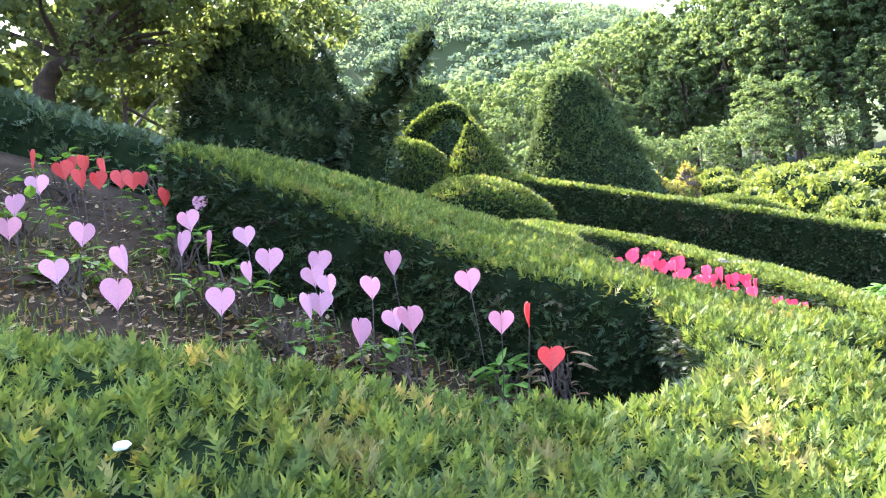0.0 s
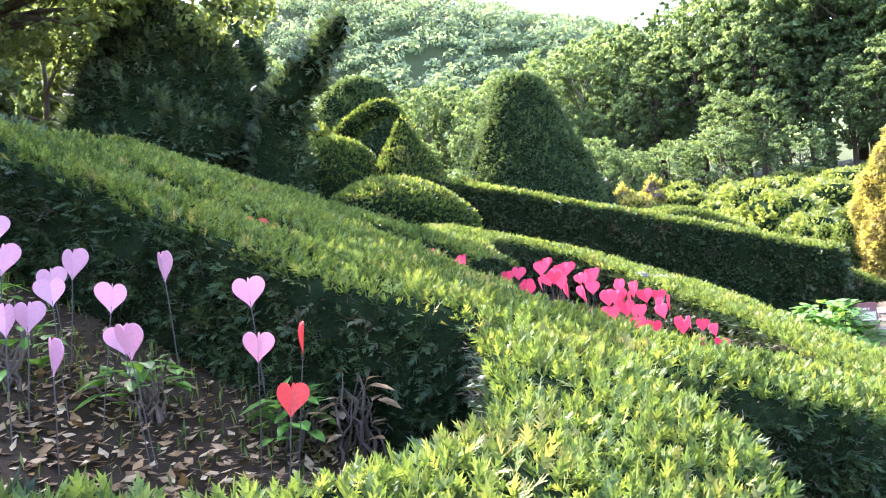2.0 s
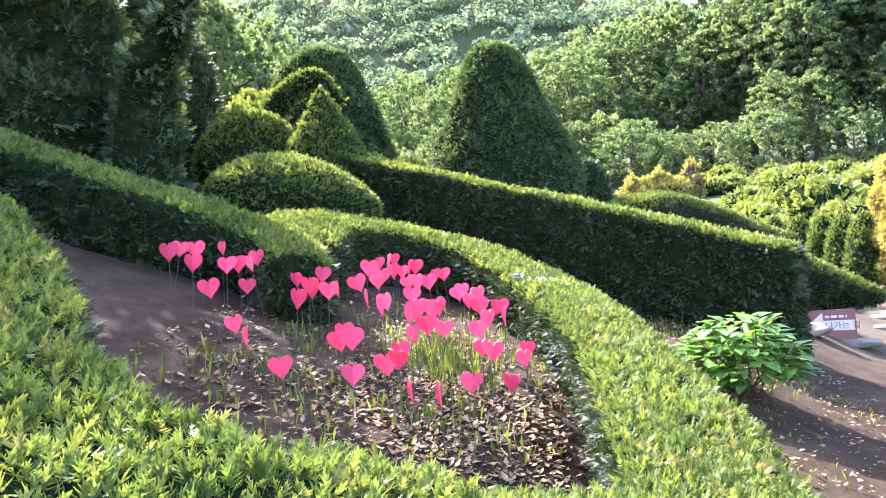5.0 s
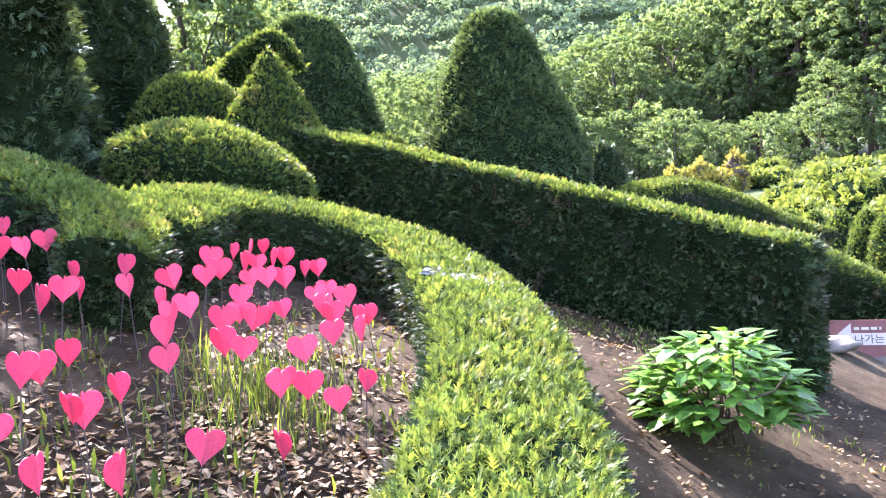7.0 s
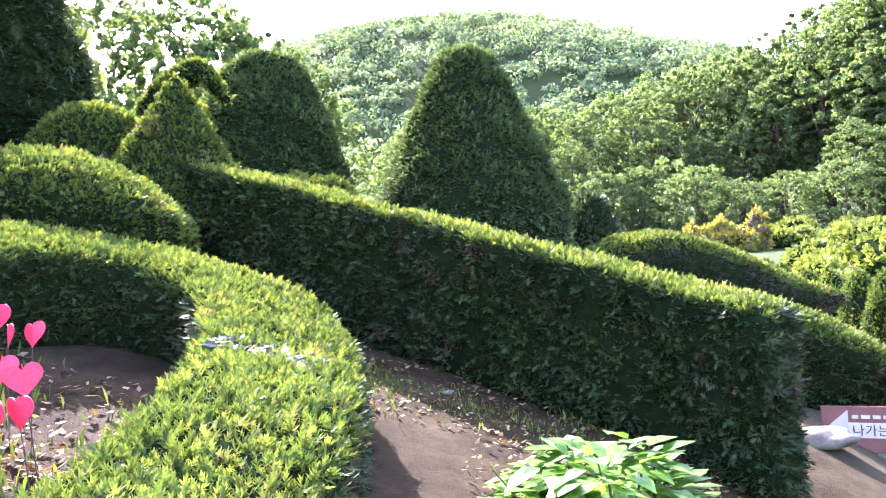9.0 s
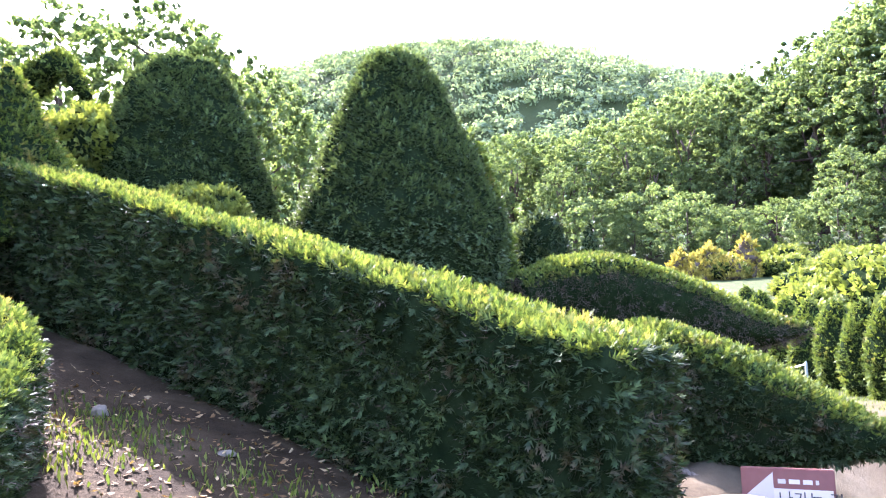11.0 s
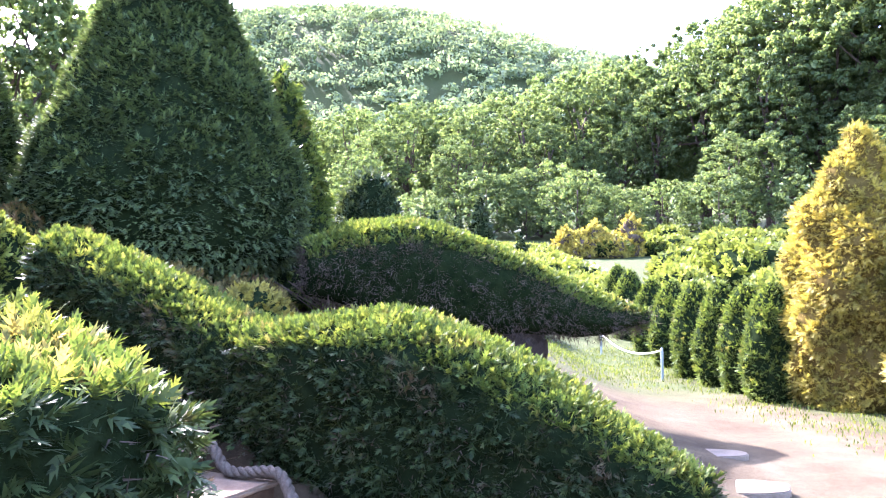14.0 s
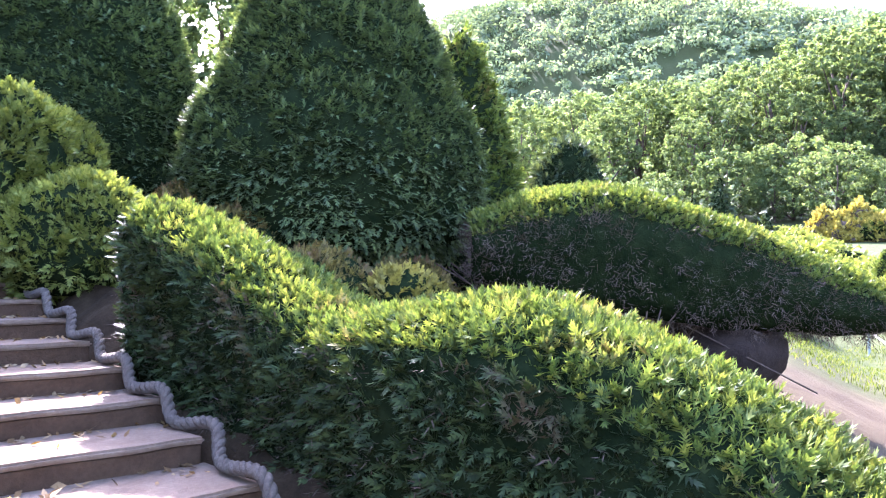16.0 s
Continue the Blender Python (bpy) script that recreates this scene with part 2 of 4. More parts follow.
def ribbon(points, base=0.0, side_in=0.04, corner=0.09, step=0.12, sink=0.12):
    """A clipped hedge along rows (x, y, width, height above ground[, lift of the foot]): verts and faces of its closed body."""
    rows = spline(points, step)
    ang = [math.radians(a) for a in (0, 30, 60, 90)]
    verts, n = [], 0
    tang = np.gradient(rows[:, :2], axis=0)
    tang /= np.linalg.norm(tang, axis=1)[:, None] + 1e-9
    nor = np.stack([-tang[:, 1], tang[:, 0]], 1)
    for i, row in enumerate(rows):
        x, y, w, h = row[:4]
        foot = row[4] if len(row) > 4 else -sink - bank_z(x, y) + ground_z(x, y)
        hw, c = w / 2, min(corner, w / 3)
        prof = [(-hw + side_in * 1.5, foot)] + [(-hw + side_in * (1 - f), foot + (h - c - foot) * f) for f in (0.25, 0.5, 0.75)]
        prof += [(-hw + c - c * math.cos(a), h - c + c * math.sin(a)) for a in ang]
        prof += [(o * (hw - c), h + 0.012) for o in (-0.5, 0, 0.5)]
        prof += [(hw - c + c * math.cos(a), h - c + c * math.sin(a)) for a in ang[::-1]]
        prof += [(hw - side_in * (1 - f), foot + (h - c - foot) * f) for f in (0.75, 0.5, 0.25)] + [(hw - side_in * 1.5, foot)]
        n = len(prof)
        for o, hz in prof:
            px, py = x + nor[i, 0] * o, y + nor[i, 1] * o
            verts.append((px, py, bank_z(px, py) + hz))
    faces = []
    m = len(rows)
    for i in range(m - 1):
        for j in range(n - 1):
            faces.append((i * n + j, i * n + j + 1, (i + 1) * n + j + 1, (i + 1) * n + j))
        faces.append((i * n + n - 1, i * n, (i + 1) * n, (i + 1) * n + n - 1))
    # rounded ends
    for e, back in ((0, 1), (m - 1, m - 2)):
        k = len(verts)
        ring = np.array(verts[e * n:(e + 1) * n])
        mid = ring.mean(0)
        out = np.array([*(rows[e, :2] - rows[back, :2]), 0])
        out /= np.linalg.norm(out)
        verts += [tuple(v) for v in mid + (ring - mid) * (0.8, 0.8, 0.93) + out * 0.06]
        for j in range(n):
            q = (e * n + j, e * n + (j + 1) % n, k + (j + 1) % n, k + j)
            faces.append(q if e else q[::-1])
        cap = tuple(range(k, k + n))
        faces.append(cap if e else cap[::-1])
    v = np.array(verts)
    v += (lumps(v, 0.015, 5.0)[:, None]) * np.array([0.5, 0.5, 1.0])
    return v, faces


def lathe(x, y, z0, profile, turn=28, squash=1.0, lean=(0, 0), bump=0.03, seed=1.0):
    """A clipped bush from rows (height, radius) above z0."""
    prof = spline([(h, r) for h, r in profile], 0.18)
    verts, faces = [], []
    for h, r in prof:
        for k in range(turn):
            a = 2 * math.pi * k / turn
            verts.append((x + max(r, 0.01) * math.cos(a) + lean[0] * h, y + max(r, 0.01) * squash * math.sin(a) + lean[1] * h, z0 + h))
    for i in range(len(prof) - 1):
        for k in range(turn):
            faces.append((i * turn + k, i * turn + (k + 1) % turn, (i + 1) * turn + (k + 1) % turn, (i + 1) * turn + k))
    faces.append(tuple(range(turn))[::-1])
    faces.append(tuple(range((len(prof) - 1) * turn, len(prof) * turn)))
    v = np.array(verts)
    c = np.array([x, y, 0])
    out = v - c
    out[:, 2] = 0
    out /= np.linalg.norm(out, axis=1)[:, None] + 1e-6
    v += out * lumps(v, bump, 3.1, seed)[:, None]
    return v, faces


def tube(points, radius, sides=8, taper=1.0):
    """A round bar through rows (x, y, z): verts and faces."""
    p = np.array(points, float)
    tang = np.gradient(p, axis=0)
    tang /= np.linalg.norm(tang, axis=1)[:, None] + 1e-9
    verts, faces = [], []
    ref = np.array([0.3, 0.9, 0.1])
    for i in range(len(p)):
        u = np.cross(tang[i], ref)
        u /= np.linalg.norm(u) + 1e-9
        w = np.cross(tang[i], u)
        r = radius[i] if isinstance(radius, (list, np.ndarray)) else radius * (1 + (taper - 1) * i / max(1, len(p) - 1))
        for k in range(sides):
            a = 2 * math.pi * k / sides
            verts.append(p[i] + r * (math.cos(a) * u + math.sin(a) * w))
    for i in range(len(p) - 1):
        for k in range(sides):
            faces.append((i * sides + k, i * sides + (k + 1) % sides, (i + 1) * sides + (k + 1) % sides, (i + 1) * sides + k))
    faces += [tuple(range(sides))[::-1], tuple(range((len(p) - 1) * sides, len(p) * sides))]
    return np.array(verts), faces


def surface_points(verts, faces, density, rng, keep=None):
    """Even random points on a body and the outward normals there."""
    tri = []
    for f in faces:
        for j in range(1, len(f) - 1):
            tri.append((f[0], f[j], f[j + 1]))
    tri = np.array(tri)
    a, b, c = verts[tri[:, 0]], verts[tri[:, 1]], verts[tri[:, 2]]
    nor = np.cross(b - a, c - a)
    area = np.linalg.norm(nor, axis=1) / 2
    nor = nor / (2 * area[:, None] + 1e-12)
    n = int(area.sum() * density)
    pick = rng.choice(len(tri), n, p=area / area.sum())
    u, w = rng.random(n), rng.random(n)
    flip = u + w > 1
    u[flip], w[flip] = 1 - u[flip], 1 - w[flip]
    pts = a[pick] + (b - a)[pick] * u[:, None] + (c - a)[pick] * w[:, None]
    nn = nor[pick]
    if keep is not None:
        ok = keep(pts, nn)
        pts, nn = pts[ok], nn[ok]
    return pts, nn


def outward(verts, faces):
    """Turns the faces so that the body's volume is positive."""
    vol = 0.0
    for f in faces:
        for j in range(1, len(f) - 1):
            vol += np.dot(verts[f[0]], np.cross(verts[f[j]], verts[f[j + 1]]))
    return faces if vol > 0 else [tuple(f[::-1]) for f in faces]


def sprigs(pts, nor, size, rng, blades=9, up=0.1, spread=0.9, width=0.16, inset=0.25, flat=0.6):
    """Small shoots: at each point a feather of narrow leaves about a stem that leans outward; flat: how level the feathers lie."""
    n = len(pts)
    stem = nor * 0.75 + rng.normal(0, 0.5, (n, 3)) + np.array([0, 0, up])
    stem /= np.linalg.norm(stem, axis=1)[:, None] + 1e-9
    side = np.cross(stem, rng.normal(0, 1 - flat, (n, 3)) + np.array([0, 0, flat]) + nor * 0.3 * flat)
    side /= np.linalg.norm(side, axis=1)[:, None] + 1e-9
    third = np.cross(stem, side)
    ln = size * rng.uniform(0.6, 1.4, n)[:, None]
    root = pts - nor * ln * inset
    vs = np.empty((n, blades, 3, 3))
    for k in range(blades):
        f = k / max(1, blades - 1)
        sgn = 1 if k % 2 else -1
        base = root + stem * ln * (0.08 + 0.8 * f)
        lean = side * sgn * spread * (1.1 - 0.75 * f) + third * rng.normal(0, 0.18, (n, 1)) + stem * (0.45 + 0.6 * f)
        lean /= np.linalg.norm(lean, axis=1)[:, None] + 1e-9
        lw = ln * width
        cross = np.cross(lean, third)
        cross /= np.linalg.norm(cross, axis=1)[:, None] + 1e-9
        vs[:, k, 0] = base - cross * lw * 0.5
        vs[:, k, 1] = base + cross * lw * 0.5
        vs[:, k, 2] = base + lean * ln * (0.58 - 0.26 * f)
    v = vs.reshape(-1, 3)
    f = np.arange(len(v)).reshape(-1, 3)
    return v, f


def quads_mesh(name, v, f, mat):
    """A mesh of many loose four-cornered leaves, made quickly."""
    me = bpy.data.meshes.new(name)
    me.vertices.add(len(v))
    me.vertices.foreach_set("co", v.astype(np.float32).ravel())
    me.loops.add(f.size)
    me.loops.foreach_set("vertex_index", f.astype(np.int32).ravel())
    me.polygons.add(len(f))
    me.polygons.foreach_set("loop_start", np.arange(0, f.size, f.shape[1], dtype=np.int32))
    me.materials.append(mat)
    me.update()
    me.validate()
    return me


def leaves_on(name, verts, faces, mat, parent, size, density, seed, keep=None, label="", **how):
    rng = np.random.default_rng(seed)
    pts, nor = surface_points(verts, faces, density, rng, keep)
    wave_in = lumps(pts, 1.0, 1.3 / size, seed) + lumps(pts, 0.7, 0.55 / size, seed + 3)
    stay = (wave_in > -0.75) | (rng.random(len(pts)) < 0.4)
    pts, nor = pts[stay] + nor[stay] * (wave_in[stay] * size * 0.28)[:, None], nor[stay]
    v, f = sprigs(pts, nor, size, rng, **how)
    ob = new(name, quads_mesh(name, v, f, mat))
    ob.parent = parent
    return tagged(ob, label, kind="stuff")


def clipped(name, label, category, body, leaf, size, density, seed, group="", tips=None, tip_density=0, core=None, face=None, under=False, **how):
    """A clipped hedge or bush: a core, by default coloured as dark as inner shade, and the shoots all over it; face:
    leaves for a hedge's sides, with their shade in the colour.
    """
    verts, faces = body
    faces = outward(verts, faces)
    ob = thing(name, label, category, group)
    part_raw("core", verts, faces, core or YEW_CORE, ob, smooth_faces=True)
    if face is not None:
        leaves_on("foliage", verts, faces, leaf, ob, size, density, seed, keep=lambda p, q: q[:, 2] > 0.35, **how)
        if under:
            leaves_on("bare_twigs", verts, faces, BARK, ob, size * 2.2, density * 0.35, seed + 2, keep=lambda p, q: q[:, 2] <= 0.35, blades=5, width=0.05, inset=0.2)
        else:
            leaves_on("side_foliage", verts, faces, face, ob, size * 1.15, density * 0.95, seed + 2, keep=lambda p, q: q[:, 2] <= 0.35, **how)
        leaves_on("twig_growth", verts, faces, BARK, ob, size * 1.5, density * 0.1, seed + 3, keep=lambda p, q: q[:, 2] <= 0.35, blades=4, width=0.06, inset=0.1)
    else:
        leaves_on("foliage", verts, faces, leaf, ob, size, density, seed, **how)
    # upward faces only: the sunlit tops are lightened by colour
    if tips is not None:
        leaves_on("young_growth", verts, faces, tips, ob, size, tip_density, seed + 1, keep=lambda p, q: q[:, 2] > 0.35, **how)
    return ob


# ---- ground ----
def spaced(lo, hi, fine_lo, fine_hi, fine, grow):
    mid = list(np.arange(fine_lo, fine_hi, fine))
    s, v = fine, fine_hi
    up = []
    while v < hi:
        up.append(v)
        s *= grow
        v += s
    s, v = fine, fine_lo
    down = []
    while v > lo:
        s *= grow
        v -= s
        down.append(v)
    return np.array(down[::-1] + mid + up + [hi])


def ground_material():
    m, n, l, p = material("garden_soil")
    co = n.new("ShaderNodeTexCoord")
    sep = n.new("ShaderNodeSeparateXYZ")
    l.new(co.outputs["Object"], sep.inputs[0])
    soil = ramp(n, l, noise_tex(n, l, 2.2, 7, 0.7), [(0.3, (0.018, 0.012, 0.006)), (0.5, (0.044, 0.03, 0.016)), (0.78, (0.095, 0.068, 0.038))])
    sand = ramp(n, l, noise_tex(n, l, 1.1, 6, 0.65), [(0.3, (0.056, 0.042, 0.025)), (0.55, (0.092, 0.073, 0.045)), (0.75, (0.14, 0.117, 0.077))])
    turf = ramp(n, l, noise_tex(n, l, 3.0, 7, 0.7), [(0.3, (0.032, 0.046, 0.015)), (0.6, (0.06, 0.074, 0.026)), (0.8, (0.1, 0.094, 0.048))])

    def between(sock, a, b):
        r = n.new("ShaderNodeMapRange")
        r.interpolation_type = "SMOOTHSTEP"
        r.inputs["From Min"].default_value, r.inputs["From Max"].default_value = a, b
        l.new(sock, r.inputs["Value"])
        return r.outputs[0]

    def mul(a, b):
        k = n.new("ShaderNodeMath")
        k.operation = "MULTIPLY"
        for i, v in enumerate((a, b)):
            if isinstance(v, float):
                k.inputs[i].default_value = v
            else:
                l.new(v, k.inputs[i])
        return k.outputs[0]

    wob = n.new("ShaderNodeMath")
    wob.operation = "MULTIPLY_ADD"
    l.new(noise_tex(n, l, 0.9, 5, 0.7), wob.inputs[0])
    wob.inputs[1].default_value = 2.4
    l.new(sep.outputs["X"], wob.inputs[2])
    # across the yard: distance from the line that the track follows
    yd = n.new("ShaderNodeMath")
    yd.operation = "MULTIPLY_ADD"
    l.new(sep.outputs["Y"], yd.inputs[0])
    yd.inputs[1].default_value = 0.16
    l.new(wob.outputs[0], yd.inputs[2])
    yard = between(yd.outputs[0], 10.9, 12.0)
    far = between(sep.outputs["Y"], 18.5, 21.5)
    right = between(yd.outputs[0], 17.9, 18.5)
    grassy = n.new("ShaderNodeMath")
    grassy.operation = "MAXIMUM"
    l.new(far, grassy.inputs[0])
    l.new(right, grassy.inputs[1])
    col = mixed(n, l, mul(yard, between(sep.outputs["Y"], 9.0, 11.5)), soil, sand)
    patch = ramp(n, l, noise_tex(n, l, 1.3, 6, 0.7), [(0.4, (0.55,) * 3), (0.6, (1, 1, 1))])
    col = mixed(n, l, mul(grassy.outputs[0], patch), col, turf)
    col = mixed(n, l, between(sep.outputs["Y"], 23.0, 27.0), col, turf)
    fine = noise_tex(n, l, 45, 6, 0.75)
    col = mixed(n, l, 0.55, col, ramp(n, l, fine, [(0.3, (0.4, 0.4, 0.4)), (0.7, (1.05, 1.05, 1.05))]), "MULTIPLY")
    l.new(col, p.inputs["Base Color"])
    p.inputs["Roughness"].default_value = 0.95
    p.inputs["Specular IOR Level"].default_value = 0.08
    b = n.new("ShaderNodeBump")
    b.inputs["Strength"].default_value, b.inputs["Distance"].default_value = 0.6, 0.03
    l.new(fine, b.inputs["Height"])
    l.new(b.outputs[0], p.inputs["Normal"])
    return m


gx = spaced(-700, 700, -3, 18, 0.25, 1.13)
gy = spaced(-120, 760, -4, 32, 0.25, 1.12)
XX, YY = np.meshgrid(gx, gy)
ZZ = terrain(XX, YY) + 0.02 * np.sin(XX * 3.1 + YY * 1.7) * np.sin(YY * 2.3 - XX)
gv = np.stack([XX.ravel(), YY.ravel(), ZZ.ravel()], 1)
nxg = len(gx)
idx = np.arange(len(gv)).reshape(len(gy), nxg)
gf = np.stack([idx[:-1, :-1], idx[:-1, 1:], idx[1:, 1:], idx[1:, :-1]], -1).reshape(-1, 4)
ground = new("ground", quads_mesh("ground", gv, gf, ground_material()))
ground.data.polygons.foreach_set("use_smooth", [True] * len(ground.data.polygons))
tagged(ground, "sloping bare soil, sandy track and turf of the garden", "ground", kind="structure")

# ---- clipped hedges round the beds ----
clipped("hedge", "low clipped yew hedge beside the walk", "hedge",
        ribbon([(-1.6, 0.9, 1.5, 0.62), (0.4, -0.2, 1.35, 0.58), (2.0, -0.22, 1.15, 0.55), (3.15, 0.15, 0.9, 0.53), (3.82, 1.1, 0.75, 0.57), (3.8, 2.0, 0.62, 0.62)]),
        YEW, 0.056, 2000, 11, "clipped yew hedges", YEW_TIP, 700, face=YEW_SHADED_FACE)
clipped("hedge", "low clipped yew hedge between two flower beds", "hedge",
        ribbon([(0.9, 3.35, 0.6, 0.68), (1.5, 3.1, 0.6, 0.67), (2.2, 2.85, 0.6, 0.66), (2.8, 2.72, 0.75, 0.65), (3.45, 2.6, 0.95, 0.64),
                (4.3, 2.3, 0.75, 0.62), (5.2, 2.4, 0.65, 0.55), (5.95, 2.8, 0.7, 0.48)]),
        YEW, 0.058, 1750, 21, "clipped yew hedges", YEW_TIP, 650, face=YEW_SHADED_FACE)
clipped("hedge", "low clipped yew hedge curving round the pink bed", "hedge",
        ribbon([(5.9, 2.75, 0.7, 0.46), (6.0, 4.0, 0.7, 0.44), (5.96, 5.3, 0.7, 0.44), (5.79, 6.5, 0.75, 0.46), (5.4, 7.7, 0.82, 0.5), (4.8, 8.45, 0.9, 0.55),
                (4.0, 8.5, 0.9, 0.58), (3.45, 7.8, 0.8, 0.58), (3.55, 6.9, 0.6, 0.52)]),
        YEW, 0.055, 2000, 31, "clipped yew hedges", YEW_TIP, 700, face=YEW_SHADED_FACE)
clipped("hedge", "low clipped yew hedge at the cleft of the pink bed", "hedge",
        ribbon([(3.75, 6.0, 0.45, 0.46), (3.4, 6.6, 0.7, 0.52), (2.6, 6.9, 0.9, 0.58), (1.4, 7.0, 1.2, 0.64), (0.2, 7.2, 1.3, 0.68)]),
        YEW, 0.058, 1750, 41, "clipped yew hedges", YEW_TIP, 700, face=YEW_SHADED_FACE)
clipped("hedge", "broad low yew hedge behind a narrow slot of red hearts", "hedge",
        ribbon([(1.15, 4.45, 1.3, 0.66), (1.8, 4.2, 1.3, 0.66), (2.5, 3.85, 1.05, 0.66), (3.1, 3.3, 0.9, 0.65), (3.6, 2.75, 0.7, 0.63)]),
        YEW, 0.058, 1750, 25, "clipped yew hedges", YEW_TIP, 650, face=YEW_SHADED_FACE)
# this hedge's shade is put in by the dark leaf colour
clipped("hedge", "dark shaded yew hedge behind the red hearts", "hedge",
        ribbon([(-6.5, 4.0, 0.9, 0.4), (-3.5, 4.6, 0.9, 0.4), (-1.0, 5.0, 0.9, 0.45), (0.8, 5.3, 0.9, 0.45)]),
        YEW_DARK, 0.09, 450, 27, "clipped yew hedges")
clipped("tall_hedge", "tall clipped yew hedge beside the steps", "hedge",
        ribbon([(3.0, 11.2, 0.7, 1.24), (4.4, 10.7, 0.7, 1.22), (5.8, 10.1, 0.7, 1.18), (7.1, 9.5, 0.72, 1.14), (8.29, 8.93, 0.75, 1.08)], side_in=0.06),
        YEW, 0.066, 1500, 51, "clipped yew hedges", YEW_TIP, 700, face=YEW_SHADED_FACE)
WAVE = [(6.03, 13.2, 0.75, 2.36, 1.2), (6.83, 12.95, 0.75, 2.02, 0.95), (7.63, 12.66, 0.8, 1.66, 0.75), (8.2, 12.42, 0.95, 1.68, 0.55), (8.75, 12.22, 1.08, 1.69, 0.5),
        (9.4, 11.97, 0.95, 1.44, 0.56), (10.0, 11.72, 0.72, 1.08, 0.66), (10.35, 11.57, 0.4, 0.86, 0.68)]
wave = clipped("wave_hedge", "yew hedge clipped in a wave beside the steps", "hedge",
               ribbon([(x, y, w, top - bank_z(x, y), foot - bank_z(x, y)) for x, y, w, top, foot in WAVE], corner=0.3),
               YEW, 0.066, 1600, 61, "clipped yew hedges", YEW_TIP, 700, face=YEW_SHADED_FACE)

# ---- topiary ----
def tilted(body, centre, slope):
    """The same body with its heights sheared along x and y."""
    v, f = body
    v = v.copy()
    v[:, 2] += (v[:, 0] - centre[0]) * slope[0] + (v[:, 1] - centre[1]) * slope[1]
    return v, f


g1 = ground_z(5.3, 16.8)
LAYERED = dict(up=-0.08, blades=8, width=0.17, flat=0.85)
big_cone = clipped("topiary_cone", "large clipped yew cone with a flat rounded top", "topiary",
                   lathe(5.3, 16.8, g1, [(0.12, 0.95), (0.4, 1.5), (0.95, 1.67), (1.55, 1.62), (2.45, 1.28), (3.38, 0.87), (3.85, 0.66), (4.13, 0.54), (4.3, 0.35), (4.36, 0.0)], bump=0.05),
                   CONE_LEAF, 0.1, 850, 71, "clipped yew cones", **LAYERED)
v, f = tube([(5.3, 16.8, g1 - 0.2), (5.28, 16.78, g1 + 0.4), (5.32, 16.8, g1 + 1.2)], 0.13, 10, 0.7)
part_raw("trunk", v, f, BARK, big_cone)
g2 = ground_z(1.4, 17.0)
clipped("topiary_cone", "large clipped yew cone with a broad rounded top", "topiary",
        lathe(1.4, 17.0, g2, [(0, 1.62), (0.72, 1.6), (1.61, 1.4), (2.6, 1.07), (3.1, 0.83), (3.45, 0.56), (3.58, 0.34), (3.62, 0.0)], bump=0.05),
        CONE_LEAF, 0.1, 750, 73, "clipped yew cones", **LAYERED)
clipped("topiary_dome", "low clipped yew dome beside the hedge", "topiary", tilted(lathe(2.74, 9.55, 1.95, [(0, 0.7), (0.45, 0.95), (0.7, 1.02), (0.92, 0.82), (1.1, 0.5), (1.22, 0.0)]), (2.74, 9.55), (-0.16, -0.08)), YEW, 0.06, 1300, 75, "clipped yew domes", YEW_TIP, 700)

tree_rng = np.random.default_rng(5)
def sweep(points, step=0.12, sides=14, squash=1.0, bump=0.03):
    """A clipped limb through rows (x, y, z, radius)."""
    rows = spline(points, step)
    v, f = tube(rows[:, :3], rows[:, 3], sides)
    v += lumps(v, bump, 4.0)[:, None] * 0.6
    return v, f


clipped("topiary_spire", "dark leaning yew spire with a ragged tip", "topiary",
        sweep([(1.15, 9.0, 2.4, 0.5), (1.2, 8.95, 3.1, 0.38), (1.28, 8.85, 3.7, 0.31), (1.45, 8.65, 4.15, 0.25), (1.75, 8.4, 4.4, 0.2), (2.0, 8.2, 4.55, 0.13), (2.25, 7.95, 4.75, 0.12), (2.43, 7.8, 4.9, 0.03)], bump=0.09),
        YEW_DARK, 0.15, 420, 81, up=0.6)
clipped("topiary_cone", "broad dark conifer with a blunt top", "topiary",
        lathe(-0.5, 9.7, ground_z(-0.5, 9.7), [(0, 1.45), (0.8, 1.5), (1.5, 1.25), (2.1, 0.95), (2.7, 0.58), (3.1, 0.25), (3.22, 0.0)], bump=0.1), YEW_DARK, 0.16, 340, 83, **LAYERED)
clipped("topiary_cone", "tall dark conifer with a loose outline", "topiary",
        lathe(-0.3, 12.6, ground_z(-0.3, 12.6), [(0, 1.0), (1.0, 1.0), (2.2, 0.75), (3.0, 0.5), (3.7, 0.2), (3.95, 0.0)], bump=0.08), YEW_DARK, 0.16, 330, 85, **LAYERED)
clipped("topiary_dome", "clipped yew dome behind the hedge", "topiary",
        lathe(1.5, 11.7, 2.9, [(0, 0.75), (0.5, 0.82), (0.95, 0.66), (1.25, 0.35), (1.36, 0.0)]), YEW, 0.065, 1100, 87, "clipped yew domes", YEW_TIP, 450)
clipped("topiary_bird", "pointed yew cone with an arched neck and tail", "topiary",
        lathe(2.75, 11.35, 2.6, [(0, 0.95), (0.5, 0.76), (1.0, 0.5), (1.4, 0.26), (1.7, 0.09), (1.82, 0.0)]), YEW, 0.06, 1200, 89, tips=YEW_TIP, tip_density=550)
